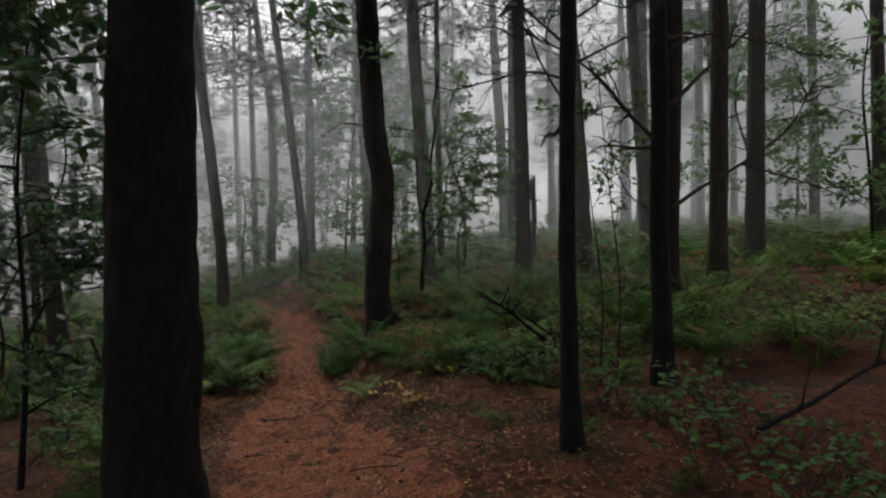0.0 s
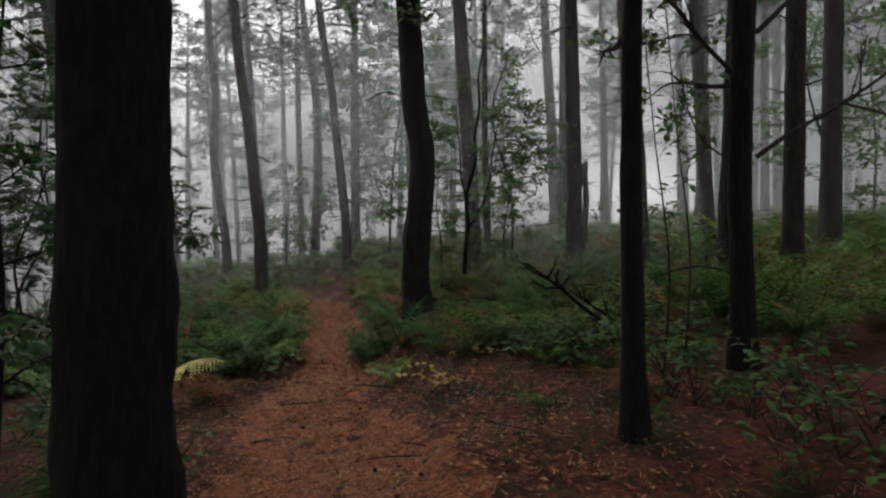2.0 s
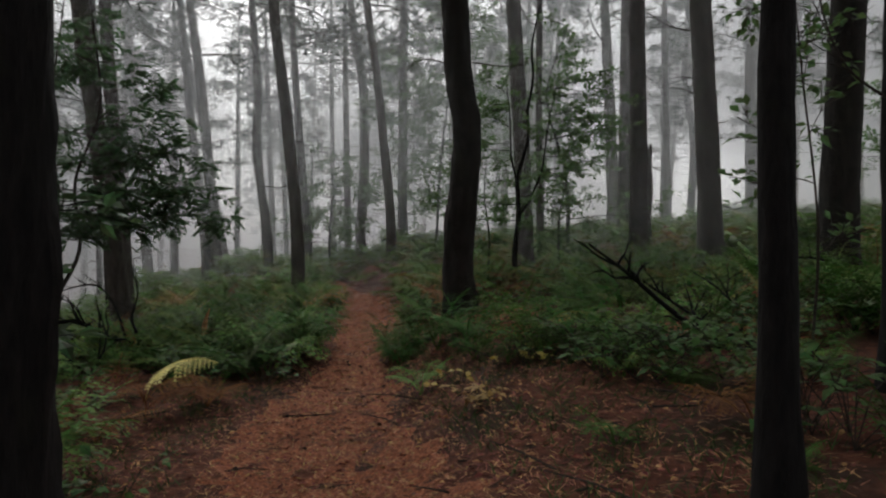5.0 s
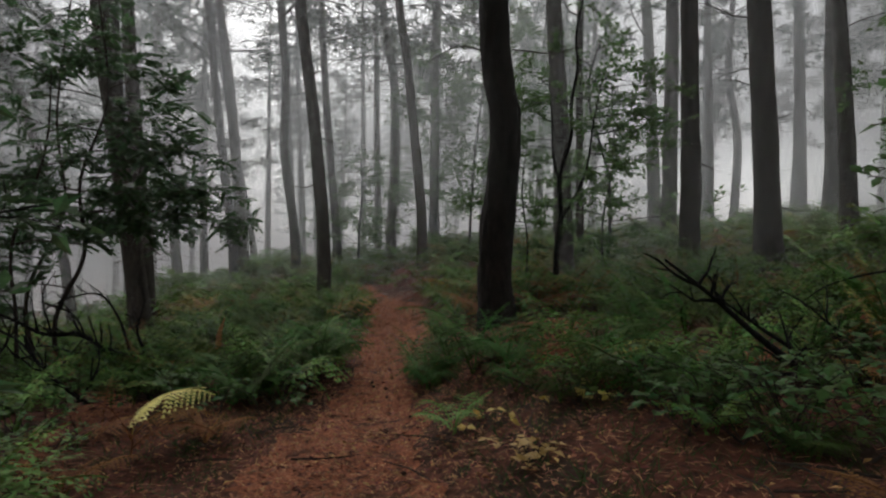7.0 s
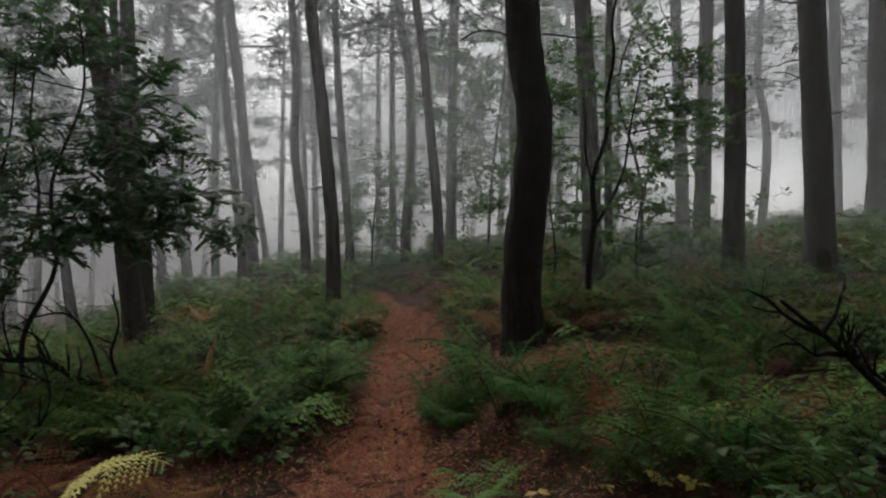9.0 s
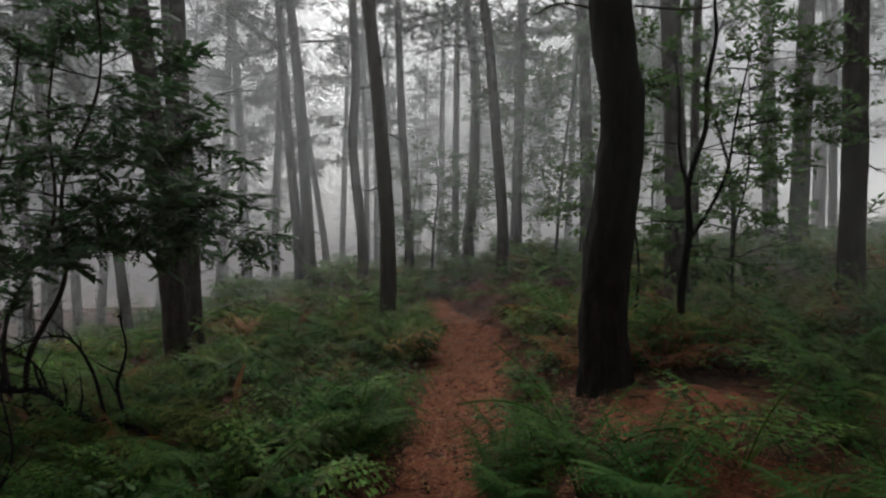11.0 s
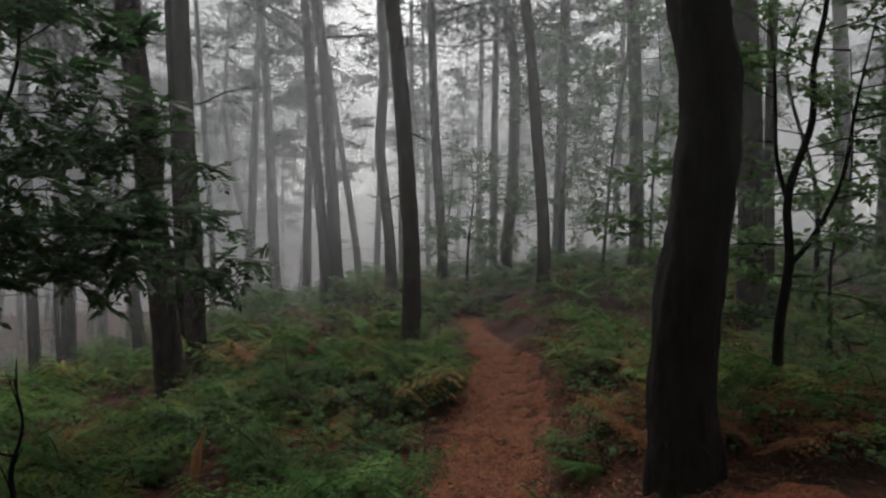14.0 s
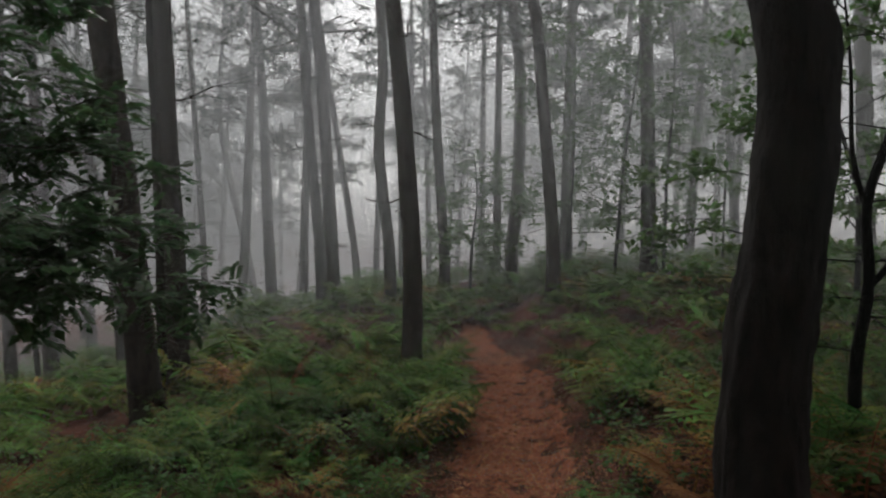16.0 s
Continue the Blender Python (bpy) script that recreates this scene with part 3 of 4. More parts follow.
def fern_chance(x, y):
    """How thickly bracken stands at a place."""
    g = path_gap(x, y)
    if g < (0.12 if y < 13 else 0.02):
        return 0.0
    u = x - path_x(y)
    if u > 0:
        if math.hypot(x + 0.3, y - 6.0) < 0.5 or math.hypot(x + 0.78, y - 7.0) < 0.4:
            return 0.0
        if y < 6.4:
            return 0.6 if y > 5.5 else 0.3
        if min(math.hypot((x + 0.42) / 0.6, (y - 9.9) / 0.95), math.hypot((x + 0.12) / 0.5, (y - 8.4) / 0.5), math.hypot((x - 1.05) / 0.45, (y - 7.95) / 0.4)) < 1.05:
            return 0.1
        return min(1.0, 0.42 + 0.08 * (y - 6.4)) if y < 12.5 else 1.0
    if math.hypot(x + 2.35, y - 6.2) < 0.75:
        return 0.0
    if y < 6.6:
        return 0.5 if x > -2.4 else 0.1
    if x < -2.6 and y < 7.6:
        return 0.15
    if x < -3.1 and y < 10.3:
        return 0.6
    return 1.0


FEET = ((-1.51, 3.76), (0.74, 4.08), (1.71, 5.5), (-0.93, 10.7), (-0.8, 10.3), (-0.95, 10.2), (-1.0, 9.85), (1.71, 5.5), (-7.2, 13.2), (-7.35, 13.6), (-6.9, 13.0), (-8.2, 15.2), (-4.85, 15.8), (-4.1, 10.25), (-3.95, 10.0), (-0.72, 9.9), (-0.9, 9.5))


def bracken():
    r = random.Random(5)
    def plant(seed, lengths, pairs, lobes, mat, label):
        q = random.Random(seed)
        fern = new("bracken_fern")
        for k, ln in enumerate(lengths):
            g = Geo()
            frond(g, q, ln, pairs, lobes, q.uniform(0.7, 1.2))
            ob = part("frond", g, mat, fern)
            ob.matrix_basis = pose(0, 0, 0, q.uniform(-14, 14), q.uniform(-12, 10), 360 * (k + q.uniform(-0.35, 0.35)) / len(lengths))
        return tagged(fern, label, "fern", "bracken beside the path")

    green_label = "green bracken fern with arching feathered fronds"
    near = [plant(60 + k, [s * f for f in (0.72, 0.8, 0.64, 0.55, 0.76, 0.6, 0.5)], 18, 6, FERN_SHADED, green_label) for k, s in enumerate((1.0, 1.12, 0.85, 1.05, 0.92))]
    yellow = [plant(75 + k, [s * f for f in (0.74, 0.62, 0.7, 0.52, 0.76)], 16, 6, FERN_YELLOW, "yellowing bracken fern with rusty frond tips") for k, s in enumerate((1.0, 0.88))]
    brown = plant(70, (0.6, 0.5, 0.55, 0.66, 0.45), 15, 5, FERN_DRY, "withered brown bracken fern arching over the floor")
    small = [plant(80 + k, (0.34, 0.28, 0.36, 0.3, 0.26), 10, 4, FERN_SHADED, "small low green fern on the needle floor") for k in range(2)]
    templates = near + yellow + [brown] + small
    spots, tries = [], 0
    chosen = [(-0.15, 6.75, 0.6), (0.25, 6.5, 0.75), (0.35, 7.0, 0.8), (0.05, 7.25, 0.75), (0.6, 6.8, 0.8), (-0.45, 7.4, 0.6), (0.55, 6.1, 0.5), (-1.45, 9.1, 1.0), (-1.22, 9.3, 0.9), (-1.5, 9.6, 0.95), (-1.3, 8.8, 0.75), (-2.5, 9.3, 1.1), (-2.62, 9.75, 1.15), (-2.75, 10.2, 1.1), (-2.7, 8.9, 1.05), (-2.6, 8.4, 0.9), (-2.95, 9.5, 1.1), (-3.4, 13.6, 1.0)]
    while len(spots) < 285 and tries < 20000:
        tries += 1
        x, y = r.uniform(-6.8, 4.2), r.uniform(2.2, 17.0)
        p = fern_chance(x, y)
        if chosen:
            x, y, size = chosen.pop()
            spots.append((x, y))
            tall = copy_thing(near[len(chosen) % 5], pose(x, y, ground_z(x, y) - 0.03, 0, 0, r.uniform(0, 360)))
            tall.scale = (size, size, size)
            continue
        if math.hypot(x + 1.3 + 0.07 * y, (y - 10) * 0.62) > 5.4 or r.random() > p or any((x - a) ** 2 + (y - b) ** 2 < (0.30 if p > 0.4 else 0.4) ** 2 for a, b in spots):
            continue
        if any(math.hypot(x - cx, y - cy) < 0.34 for cx, cy in FEET) or (y < 7.6 and math.hypot(x + METRES * 0.02, 0) < 0.5 and y < 7.6):
            continue
        spots.append((x, y))
        lone = p < 0.4
        kind = r.choice(small) if lone or y < 4.9 and x > -0.5 or path_gap(x, y) < 0.3 and r.random() < 0.6 else (brown if r.random() < (0.26 if x > -1.5 else 0.15) and y > 7.6 else r.choice(near + yellow) if y > 9.0 else r.choice(near))
        s = min(1.3, r.uniform(1.0, 1.35) * max(0.45, lushness(x, y)))
        m = pose(x, y, ground_z(x, y) - 0.03, r.uniform(-6, 6), r.uniform(-6, 6), r.uniform(0, 360))
        if kind in templates:
            templates.remove(kind)
            kind.matrix_basis = m
        else:
            kind = copy_thing(kind, m)
        kind.scale = (s, s, s * r.uniform(0.8, 1.05))
    for x, y, turn in ((-2.55, 5.9, 40), (-3.0, 6.3, 150), (-3.15, 7.0, 260), (-2.35, 6.9, 10), (0.9, 4.9, 80), (1.5, 6.6, 200)):
        copy_thing(brown, pose(x, y, ground_z(x, y) - 0.02, 0, 0, turn))
    # the rest of the drift, joined
    kinds = [clump(90 + k, 7, 0.82, 9, 0) for k in range(6)]
    rich = [clump(190 + k, 6, 0.72, 13, 3) for k in range(6)]
    arrays, rich = [[(np.array([tuple(v) for v in k.v]), k.f) for k in q] for q in (kinds, rich)]
    vs, fs, base, n, tries = [], [], 0, 0, 0
    while n < 1900 and tries < 60000:
        tries += 1
        d = 38 * r.random() ** 0.75
        a = radians(r.uniform(-62, 46))
        x, y = -0.7 + d * math.sin(a), 2 + d * math.cos(a)
        if r.random() > fern_chance(x, y) or path_gap(x, y) < (0.3 if y < 12 else 0.15):
            continue
        if math.hypot(x + 1.3 + 0.07 * y, (y - 10) * 0.62) < 5.2 and r.random() < 0.3:
            continue
        if y < 5.7 and x > -1.5 or -1.5 < x < -0.4 and 8.6 < y < 10.6 or math.hypot(x + 0.3, y - 6.0) < 0.75 or math.hypot(x + 0.78, y - 7.0) < 0.5 or any(math.hypot(x - cx, y - cy) < 0.5 for cx, cy in FEET):
            continue
        v, f = r.choice(rich if math.hypot(x + 2, y - 10) < 7.0 else arrays)
        s, w = min(1.15 if y < 11.5 else 1.7, r.uniform(0.95, 1.35) * max(0.45, lushness(x, y))), r.uniform(0, 2 * math.pi)
        c, q = math.cos(w) * s, math.sin(w) * s
        vs.append(np.column_stack((v[:, 0] * c - v[:, 1] * q + x, v[:, 0] * q + v[:, 1] * c + y, v[:, 2] * s * r.uniform(0.8, 1.05) + ground_z(x, y) - 0.03)))
        fs.extend(tuple(i + base for i in t) for t in f)
        base += len(v)
        n += 1
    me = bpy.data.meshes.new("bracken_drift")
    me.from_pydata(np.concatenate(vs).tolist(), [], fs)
    me.materials.append(FERN_DRIFT_LIT)
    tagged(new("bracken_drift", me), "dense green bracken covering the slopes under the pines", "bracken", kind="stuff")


bracken()


def special_ferns():
    r = random.Random(3)
    root = Vector((-2.66, 6.6, ground_z(-2.66, 6.6)))
    fern = new("turning_fern")
    fern.location = root
    for nm, mat, ln, turn, bend, label in (("gold_frond", FERN_GOLD, 0.72, 4, (76, -22), "pale yellow frond with green midrib"), ("pale_frond", FERN_DRY, 0.56, 30, (60, -34), "pale yellow frond"),
                                           ("low_frond", FERN_DRY, 0.72, -12, (48, -22), "rust-brown drooping frond"), ("back_frond", FERN_DRY, 0.55, 165, (60, -30), "rusty frond"),
                                           ("side_frond", FERN_DRY, 0.6, -75, (58, -36), "rusty frond")):
        g = Geo()
        frond(g, r, ln, 17, 6, 1.0, bend=bend)
        ob = part(nm, g, mat, fern, label)
        ob.matrix_basis = pose(0, 0, 0.1 if nm != "low_frond" else 0.04, r.uniform(-8, 8), 0, turn)
    g = Geo()
    g.tube([Vector((0, 0, -0.03)), Vector((0.01, 0, 0.08)), Vector((0, 0, 0.18))], [0.006, 0.005, 0.004], 6)
    part("stalk", g, FERN_DRY, fern)
    tagged(fern, "autumn bracken fern with one yellow and rusty fronds", "fern")
    for x, y, ln in ((-0.78, 7.0, 0.42), (-5.75, 16.3, 0.5)):
        g = Geo()
        for k in range(5):
            frond(g, r, ln, 11, 5, 0.9, pose(0, 0, 0, 0, r.uniform(-8, 8), 72 * k + r.uniform(-15, 15)))
        ob = new("bright_fern", g.mesh("fronds", BRIGHT_FERN if y < 10 else FERN_GOLD))
        ob.location = (x, y, ground_z(x, y) - 0.02)
        tagged(ob, "small fresh light-green fern at the path edge" if y < 10 else "pale yellowing fern at the foot of a pine", "fern")
    g = Geo()
    spine = smooth_line([Vector((0, 0, -0.05)), Vector((0.02, 0, 0.12)), Vector((0.035, 0, 0.26)), Vector((0.085, 0.01, 0.42))], 0.03)
    wide = [0.004 + 0.03 * math.sin(math.pi * min(1, k / (len(spine) - 1)) ** 0.8) for k in range(len(spine))]
    g.tube(spine, wide, 7, 0.25)
    ob = new("curled_leaf", g.mesh("curled_leaf", LEAF_RUST))
    ob.location = (-4.15, 10.4, ground_z(-4.15, 10.4))
    tagged(ob, "single tall rolled-up orange-brown dead leaf", "leaf")


special_ferns()


# ---- broad-leaved shrubs and saplings ----
def leaf(geo, p, d, n, length, wide):
    """A pointed leaf folded along its midrib."""
    s = d.cross(n).normalized() * wide
    mid = p + d * length * 0.45 + n * length * 0.06
    tip = p + d * length - n * length * 0.1
    geo.face(p, mid + s, tip, mid)
    geo.face(p, mid, tip, mid - s)


def pinnate(geo, r, p, d, length, pairs=5):
    """A rowan-like leaf of paired leaflets."""
    d = d.normalized()
    n = Vector((r.gauss(0, 0.35), r.gauss(0, 0.35), 1)).normalized()
    s = d.cross(n).normalized()
    for k in range(pairs):
        q = p + d * length * (0.25 + 0.7 * k / pairs) - Vector((0, 0, 0.18 * length * (k / pairs) ** 2))
        for sd in (-1, 1):
            leaf(geo, q, (s * sd + d * 0.55 + n * r.uniform(-0.25, 0.1)).normalized(), n, length * 0.36, length * 0.125)
    leaf(geo, p + d * length * 0.92 - Vector((0, 0, 0.15 * length)), d, n, length * 0.36, length * 0.125)


def spray(wood, green, r, start, direction, length, radius, kind, size, density, depth=2):
    """A leafy branch that forks."""
    d = Vector(direction).normalized()
    bend = Vector((r.gauss(0, 0.14), r.gauss(0, 0.14), r.gauss(0.02, 0.12)))
    pts = smooth_line([Vector(start), Vector(start) + (d + bend * 0.5) * length * 0.5, Vector(start) + (d + bend + Vector((0, 0, -0.12))) * length], max(0.06, length / 6))
    wood.tube(pts, [max(0.0025, radius * (1 - 0.8 * i / (len(pts) - 1))) for i in range(len(pts))], 4 if depth > 1 else 3)
    if depth:
        for k in range(3 + (length > 1)):
            i = int(len(pts) * r.uniform(0.2, 0.95))
            i = min(i, len(pts) - 1)
            q = (d + Vector((r.gauss(0, 0.65), r.gauss(0, 0.65), r.gauss(0, 0.4)))).normalized()
            spray(wood, green, r, pts[i], q, length * r.uniform(0.35, 0.6), radius * 0.5, kind, size, density, depth - 1)
    if depth < 2:
        for k in range(max(2, round(density * length))):
            i = min(len(pts) - 1, int(len(pts) * r.uniform(0.15, 1.0)))
            q = (d * 0.5 + Vector((r.gauss(0, 0.7), r.gauss(0, 0.7), r.gauss(0, 0.3)))).normalized()
            if kind == "pinnate":
                pinnate(green, r, pts[i], q, size * r.uniform(0.7, 1.15))
            else:
                n = Vector((r.gauss(0, 0.5), r.gauss(0, 0.5), 1)).normalized()
                leaf(green, pts[i] + q * size * 0.25, q, n, size * r.uniform(0.7, 1.2), size * 0.27)


def shrub(name, x, y, stems, boughs, kind, size, density, label, category, seed, bark=TWIG, leaves=LEAF):
    """stems: (knots, radius); boughs: (stem, share of its length, direction, length, radius)."""
    r = random.Random(seed)
    tree = new(name)
    tree.location = (x, y, ground_z(x, y))
    lines = []
    for knots, radius in stems:
        pts = smooth_line([Vector(k) for k in knots], 0.12)
        lines.append(pts)
        g = Geo()
        g.tube(pts, [max(0.004, radius * (1 - 0.75 * i / (len(pts) - 1))) for i in range(len(pts))], 8, 0.08)
        part("stem", g, bark, tree, smooth=True)
    for s, share, d, ln, radius in boughs:
        pts = lines[s]
        wood, green = Geo(), Geo()
        spray(wood, green, r, pts[min(len(pts) - 1, int(share * len(pts)))], d, ln, radius, kind, size, density)
        tagged(part("leaves", green, leaves, part("bough", wood, bark, tree)), kind="stuff")
    tagged(tree, label, category)
    return tree


def ring_of_boughs(r, stems, n, low, lens, flat=0.25):
    out = []
    for k in range(n):
        a = 2 * math.pi * (k * 0.382 + r.uniform(-0.1, 0.1))
        share = low + (1 - low) * (k + 0.5) / n
        out.append((k % stems, share, (math.cos(a), math.sin(a), flat + r.gauss(0, 0.2)), lens * (1.15 - 0.6 * share) * r.uniform(0.7, 1.2), 0.012))
    return out


def build_shrubs():
    r = random.Random(8)
    # rowan thicket on the valley side of the path
    stems = [([(0.3, 0.1, -0.1), (0.2, 0.1, 0.7), (0.45, 0.2, 1.4), (0.35, 0.25, 2.2), (0.55, 0.4, 3.1), (0.42, 0.4, 4.2)], 0.03), ([(-0.3, 0.5, -0.1), (-0.5, 0.5, 0.9), (-0.2, 0.7, 1.9), (-0.4, 0.8, 3.0), (-0.3, 0.9, 4.6)], 0.026),
             ([(0.1, -0.3, -0.1), (0.25, -0.5, 0.8), (0.1, -0.4, 1.5), (0.45, -0.4, 2.4), (0.35, -0.2, 3.3)], 0.024)]
    boughs = [(0, 0.30, (1, 0.45, 0.1), 1.1, 0.008), (0, 0.42, (1, 0.75, 0.05), 1.35, 0.008), (0, 0.55, (0.9, 0.1, 0.15), 1.1, 0.008), (0, 0.72, (0.7, 0.6, 0.25), 0.9, 0.008),
              (1, 0.4, (0.9, 0.6, 0.1), 1.3, 0.008), (1, 0.55, (-0.6, 0.5, 0.2), 1.2, 0.008), (1, 0.75, (0.8, -0.2, 0.3), 1.0, 0.008), (2, 0.45, (0.9, 0.5, 0.0), 1.0, 0.008),
              (2, 0.6, (0.7, -0.5, 0.2), 0.9, 0.008), (2, 0.8, (0.6, 0.3, 0.2), 0.8, 0.008), (0, 0.85, (-0.6, 0.2, 0.3), 0.9, 0.008), (1, 0.9, (-0.1, 0.7, 0.4), 0.8, 0.008),
              (2, 0.95, (-0.3, -0.6, 0.3), 0.8, 0.008), (0, 0.5, (-0.5, -0.6, 0.2), 1.0, 0.008),
              (0, 0.36, (0.9, 0.2, 0.2), 0.9, 0.008), (0, 0.46, (0.8, 0.9, 0.1), 0.9, 0.008), (0, 0.62, (1, 0.5, 0.0), 0.9, 0.008), (2, 0.7, (1, 0.2, 0.1), 0.9, 0.008), (1, 0.62, (0.9, 0.2, 0.1), 1.2, 0.008),
              (0, 0.66, (0.4, 0.9, 0.2), 1.0, 0.008), (2, 0.35, (0.9, -0.2, 0.1), 0.9, 0.008), (1, 0.48, (0.2, 0.9, 0.1), 1.0, 0.008), (0, 0.78, (0.9, -0.1, 0.1), 0.9, 0.008)]
    boughs = [(a, max(b, 0.46) if d[0] > 0.5 else b, d, ln * 1.02, w) for a, b, d, ln, w in boughs]
    boughs += [(0, 0.5, (1, -0.2, 0.0), 1.2, 0.008)] + [(k % 3, 0.16 + 0.035 * k, (-0.9, 0.5 * math.sin(k * 2.1), 0.05), 1.0, 0.008) for k in range(10)]
    boughs += [(k % 3, 0.42 + 0.028 * k, (0.75 * math.sin(k * 1.3 + 0.6), 0.8 * math.cos(k * 1.3), 0.08), 0.75, 0.007) for k in range(7)]
    boughs += [(k % 2, 0.68 + 0.035 * k, (-0.9 + 0.2 * k, 0.6 * math.sin(k * 2.3), 0.1), 1.0, 0.008) for k in range(5)]
    shrub("rowan_shrub", -5.7, 9.35, stems, boughs, "pinnate", 0.2, 12.5, "leafy dark-green rowan shrub leaning over the bracken", "shrub", 21, leaves=LEAF_SHADED)
    # forked sapling behind the crooked pine
    stems = [([(0, 0, -0.1), (-0.03, 0, 0.6), (0.02, 0, 1.15), (-0.01, 0, 1.65), (0.13, 0.02, 2.2), (0.12, 0, 2.6), (0.19, 0, 3.1), (0.16, 0, 3.5), (0.26, 0, 4.1)], 0.045), ([(-0.01, 0, 1.6), (-0.1, 0.02, 1.95), (-0.13, 0.04, 2.5), (-0.2, 0.05, 3.1)], 0.02),
             ([(0, 0, 1.1), (0.14, -0.03, 1.3), (0.33, -0.05, 1.75), (0.4, -0.05, 2.3), (0.5, -0.05, 2.9)], 0.022)]
    boughs = [(1, 0.5, (-0.8, 0.3, 0.3), 0.5, 0.007), (1, 0.8, (-0.5, -0.4, 0.4), 0.45, 0.006), (1, 0.3, (-0.9, -0.2, 0.0), 0.5, 0.007), (2, 0.4, (0.8, 0.3, 0.2), 0.6, 0.008),
              (2, 0.6, (0.9, -0.3, 0.1), 0.7, 0.008), (2, 0.8, (0.8, 0.2, 0.2), 0.7, 0.007), (2, 0.98, (0.7, -0.1, 0.3), 0.6, 0.006), (0, 0.35, (-0.8, 0.1, 0.0), 0.7, 0.008),
              (0, 0.42, (0.6, 0.5, 0.1), 0.6, 0.008), (0, 0.6, (0.3, 0.5, 0.3), 0.5, 0.006), (2, 0.2, (0.9, 0.1, -0.1), 0.6, 0.007), (0, 0.3, (-0.7, -0.5, 0.0), 0.6, 0.008), (1, 0.95, (0.2, 0.3, 0.6), 0.4, 0.005), (2, 0.7, (0.9, 0.5, 0.1), 0.9, 0.007), (2, 0.9, (0.9, -0.4, 0.1), 0.9, 0.007),
              (0, 0.5, (0.8, -0.3, 0.2), 0.8, 0.007), (0, 0.55, (-0.7, 0.4, 0.2), 0.7, 0.006), (2, 0.5, (0.4, 0.8, 0.1), 0.8, 0.007), (0, 0.25, (0.9, -0.3, 0.0), 0.7, 0.007), 
              (0, 0.58, (0.9, 0.1, 0.2), 0.7, 0.006), (0, 0.66, (-0.6, -0.5, 0.2), 0.7, 0.006), (0, 0.72, (0.8, -0.5, 0.1), 0.8, 0.006), (2, 0.95, (0.5, 0.4, 0.4), 0.7, 0.006), (1, 0.7, (-0.8, 0.2, 0.2), 0.6, 0.005),
              (2, 0.6, (0.8, 0.5, 0.2), 0.7, 0.006), (2, 0.75, (0.9, -0.2, 0.1), 0.7, 0.006), (1, 0.6, (-0.5, 0.6, 0.2), 0.6, 0.005), (0, 0.2, (-0.8, -0.3, 0.05), 0.6, 0.006), (0, 0.28, (0.8, 0.4, 0.05), 0.7, 0.006), (0, 0.36, (0.7, -0.5, 0.1), 0.6, 0.006), (2, 0.3, (0.6, -0.6, 0.1), 0.6, 0.006), (1, 0.2, (-0.7, -0.5, 0.1), 0.6, 0.006)]
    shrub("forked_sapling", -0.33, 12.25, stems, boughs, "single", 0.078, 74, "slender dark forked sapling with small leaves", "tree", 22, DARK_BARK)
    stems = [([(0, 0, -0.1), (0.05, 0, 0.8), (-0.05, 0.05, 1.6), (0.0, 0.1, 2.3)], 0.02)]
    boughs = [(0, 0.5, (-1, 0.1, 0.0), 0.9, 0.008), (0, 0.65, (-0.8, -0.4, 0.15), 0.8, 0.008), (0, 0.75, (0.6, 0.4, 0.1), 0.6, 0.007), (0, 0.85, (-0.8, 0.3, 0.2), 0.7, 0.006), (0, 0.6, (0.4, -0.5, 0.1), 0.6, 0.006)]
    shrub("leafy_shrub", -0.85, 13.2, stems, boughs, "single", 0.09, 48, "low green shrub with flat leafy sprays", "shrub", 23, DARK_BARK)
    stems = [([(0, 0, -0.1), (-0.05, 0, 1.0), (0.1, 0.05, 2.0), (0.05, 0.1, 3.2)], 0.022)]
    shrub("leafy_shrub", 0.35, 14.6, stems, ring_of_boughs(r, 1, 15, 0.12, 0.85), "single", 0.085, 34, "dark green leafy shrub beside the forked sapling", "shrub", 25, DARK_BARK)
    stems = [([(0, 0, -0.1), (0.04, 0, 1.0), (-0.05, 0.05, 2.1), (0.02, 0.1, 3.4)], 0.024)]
    shrub("oak_sapling", -2.9, 4.9, stems, ring_of_boughs(r, 1, 13, 0.14, 0.75), "single", 0.12, 20, "dark leafy oak sapling beside the great trunk", "sapling", 26, DARK_BARK, LEAF_SHADED)
    # unseen oak added so its high limbs shade the hollow beside the path
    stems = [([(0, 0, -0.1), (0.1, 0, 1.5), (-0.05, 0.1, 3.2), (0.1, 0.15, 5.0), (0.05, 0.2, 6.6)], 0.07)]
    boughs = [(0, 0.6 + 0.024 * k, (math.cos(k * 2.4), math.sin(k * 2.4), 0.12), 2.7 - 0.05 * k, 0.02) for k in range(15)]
    shrub("oak_tree", -4.3, 5.4, stems, boughs, "single", 0.3, 10, "unseen young oak, spreading leafy crown added for shade", "tree", 27, DARK_BARK, LEAF_SHADED)
    # thin birch whips beside the slim dark pine
    for x, y, top, seed in ((1.22, 5.6, 2.3, 31), (1.42, 5.85, 2.5, 32)):
        stems = [([(0, 0, -0.05), (0.03, 0, top * 0.3), (-0.06, 0.03, top * 0.65), (-0.14, 0.05, top)], 0.009)]
        boughs = [(0, s, (r.gauss(0, 1), r.gauss(0, 1), 0.5), 0.28, 0.003) for s in (0.3, 0.42, 0.5, 0.6, 0.7, 0.8, 0.9, 0.97)]
        shrub("birch_whip", x, y, stems, boughs, "single", 0.075, 9, "thin upright young birch with sparse green leaves", "sapling", seed)
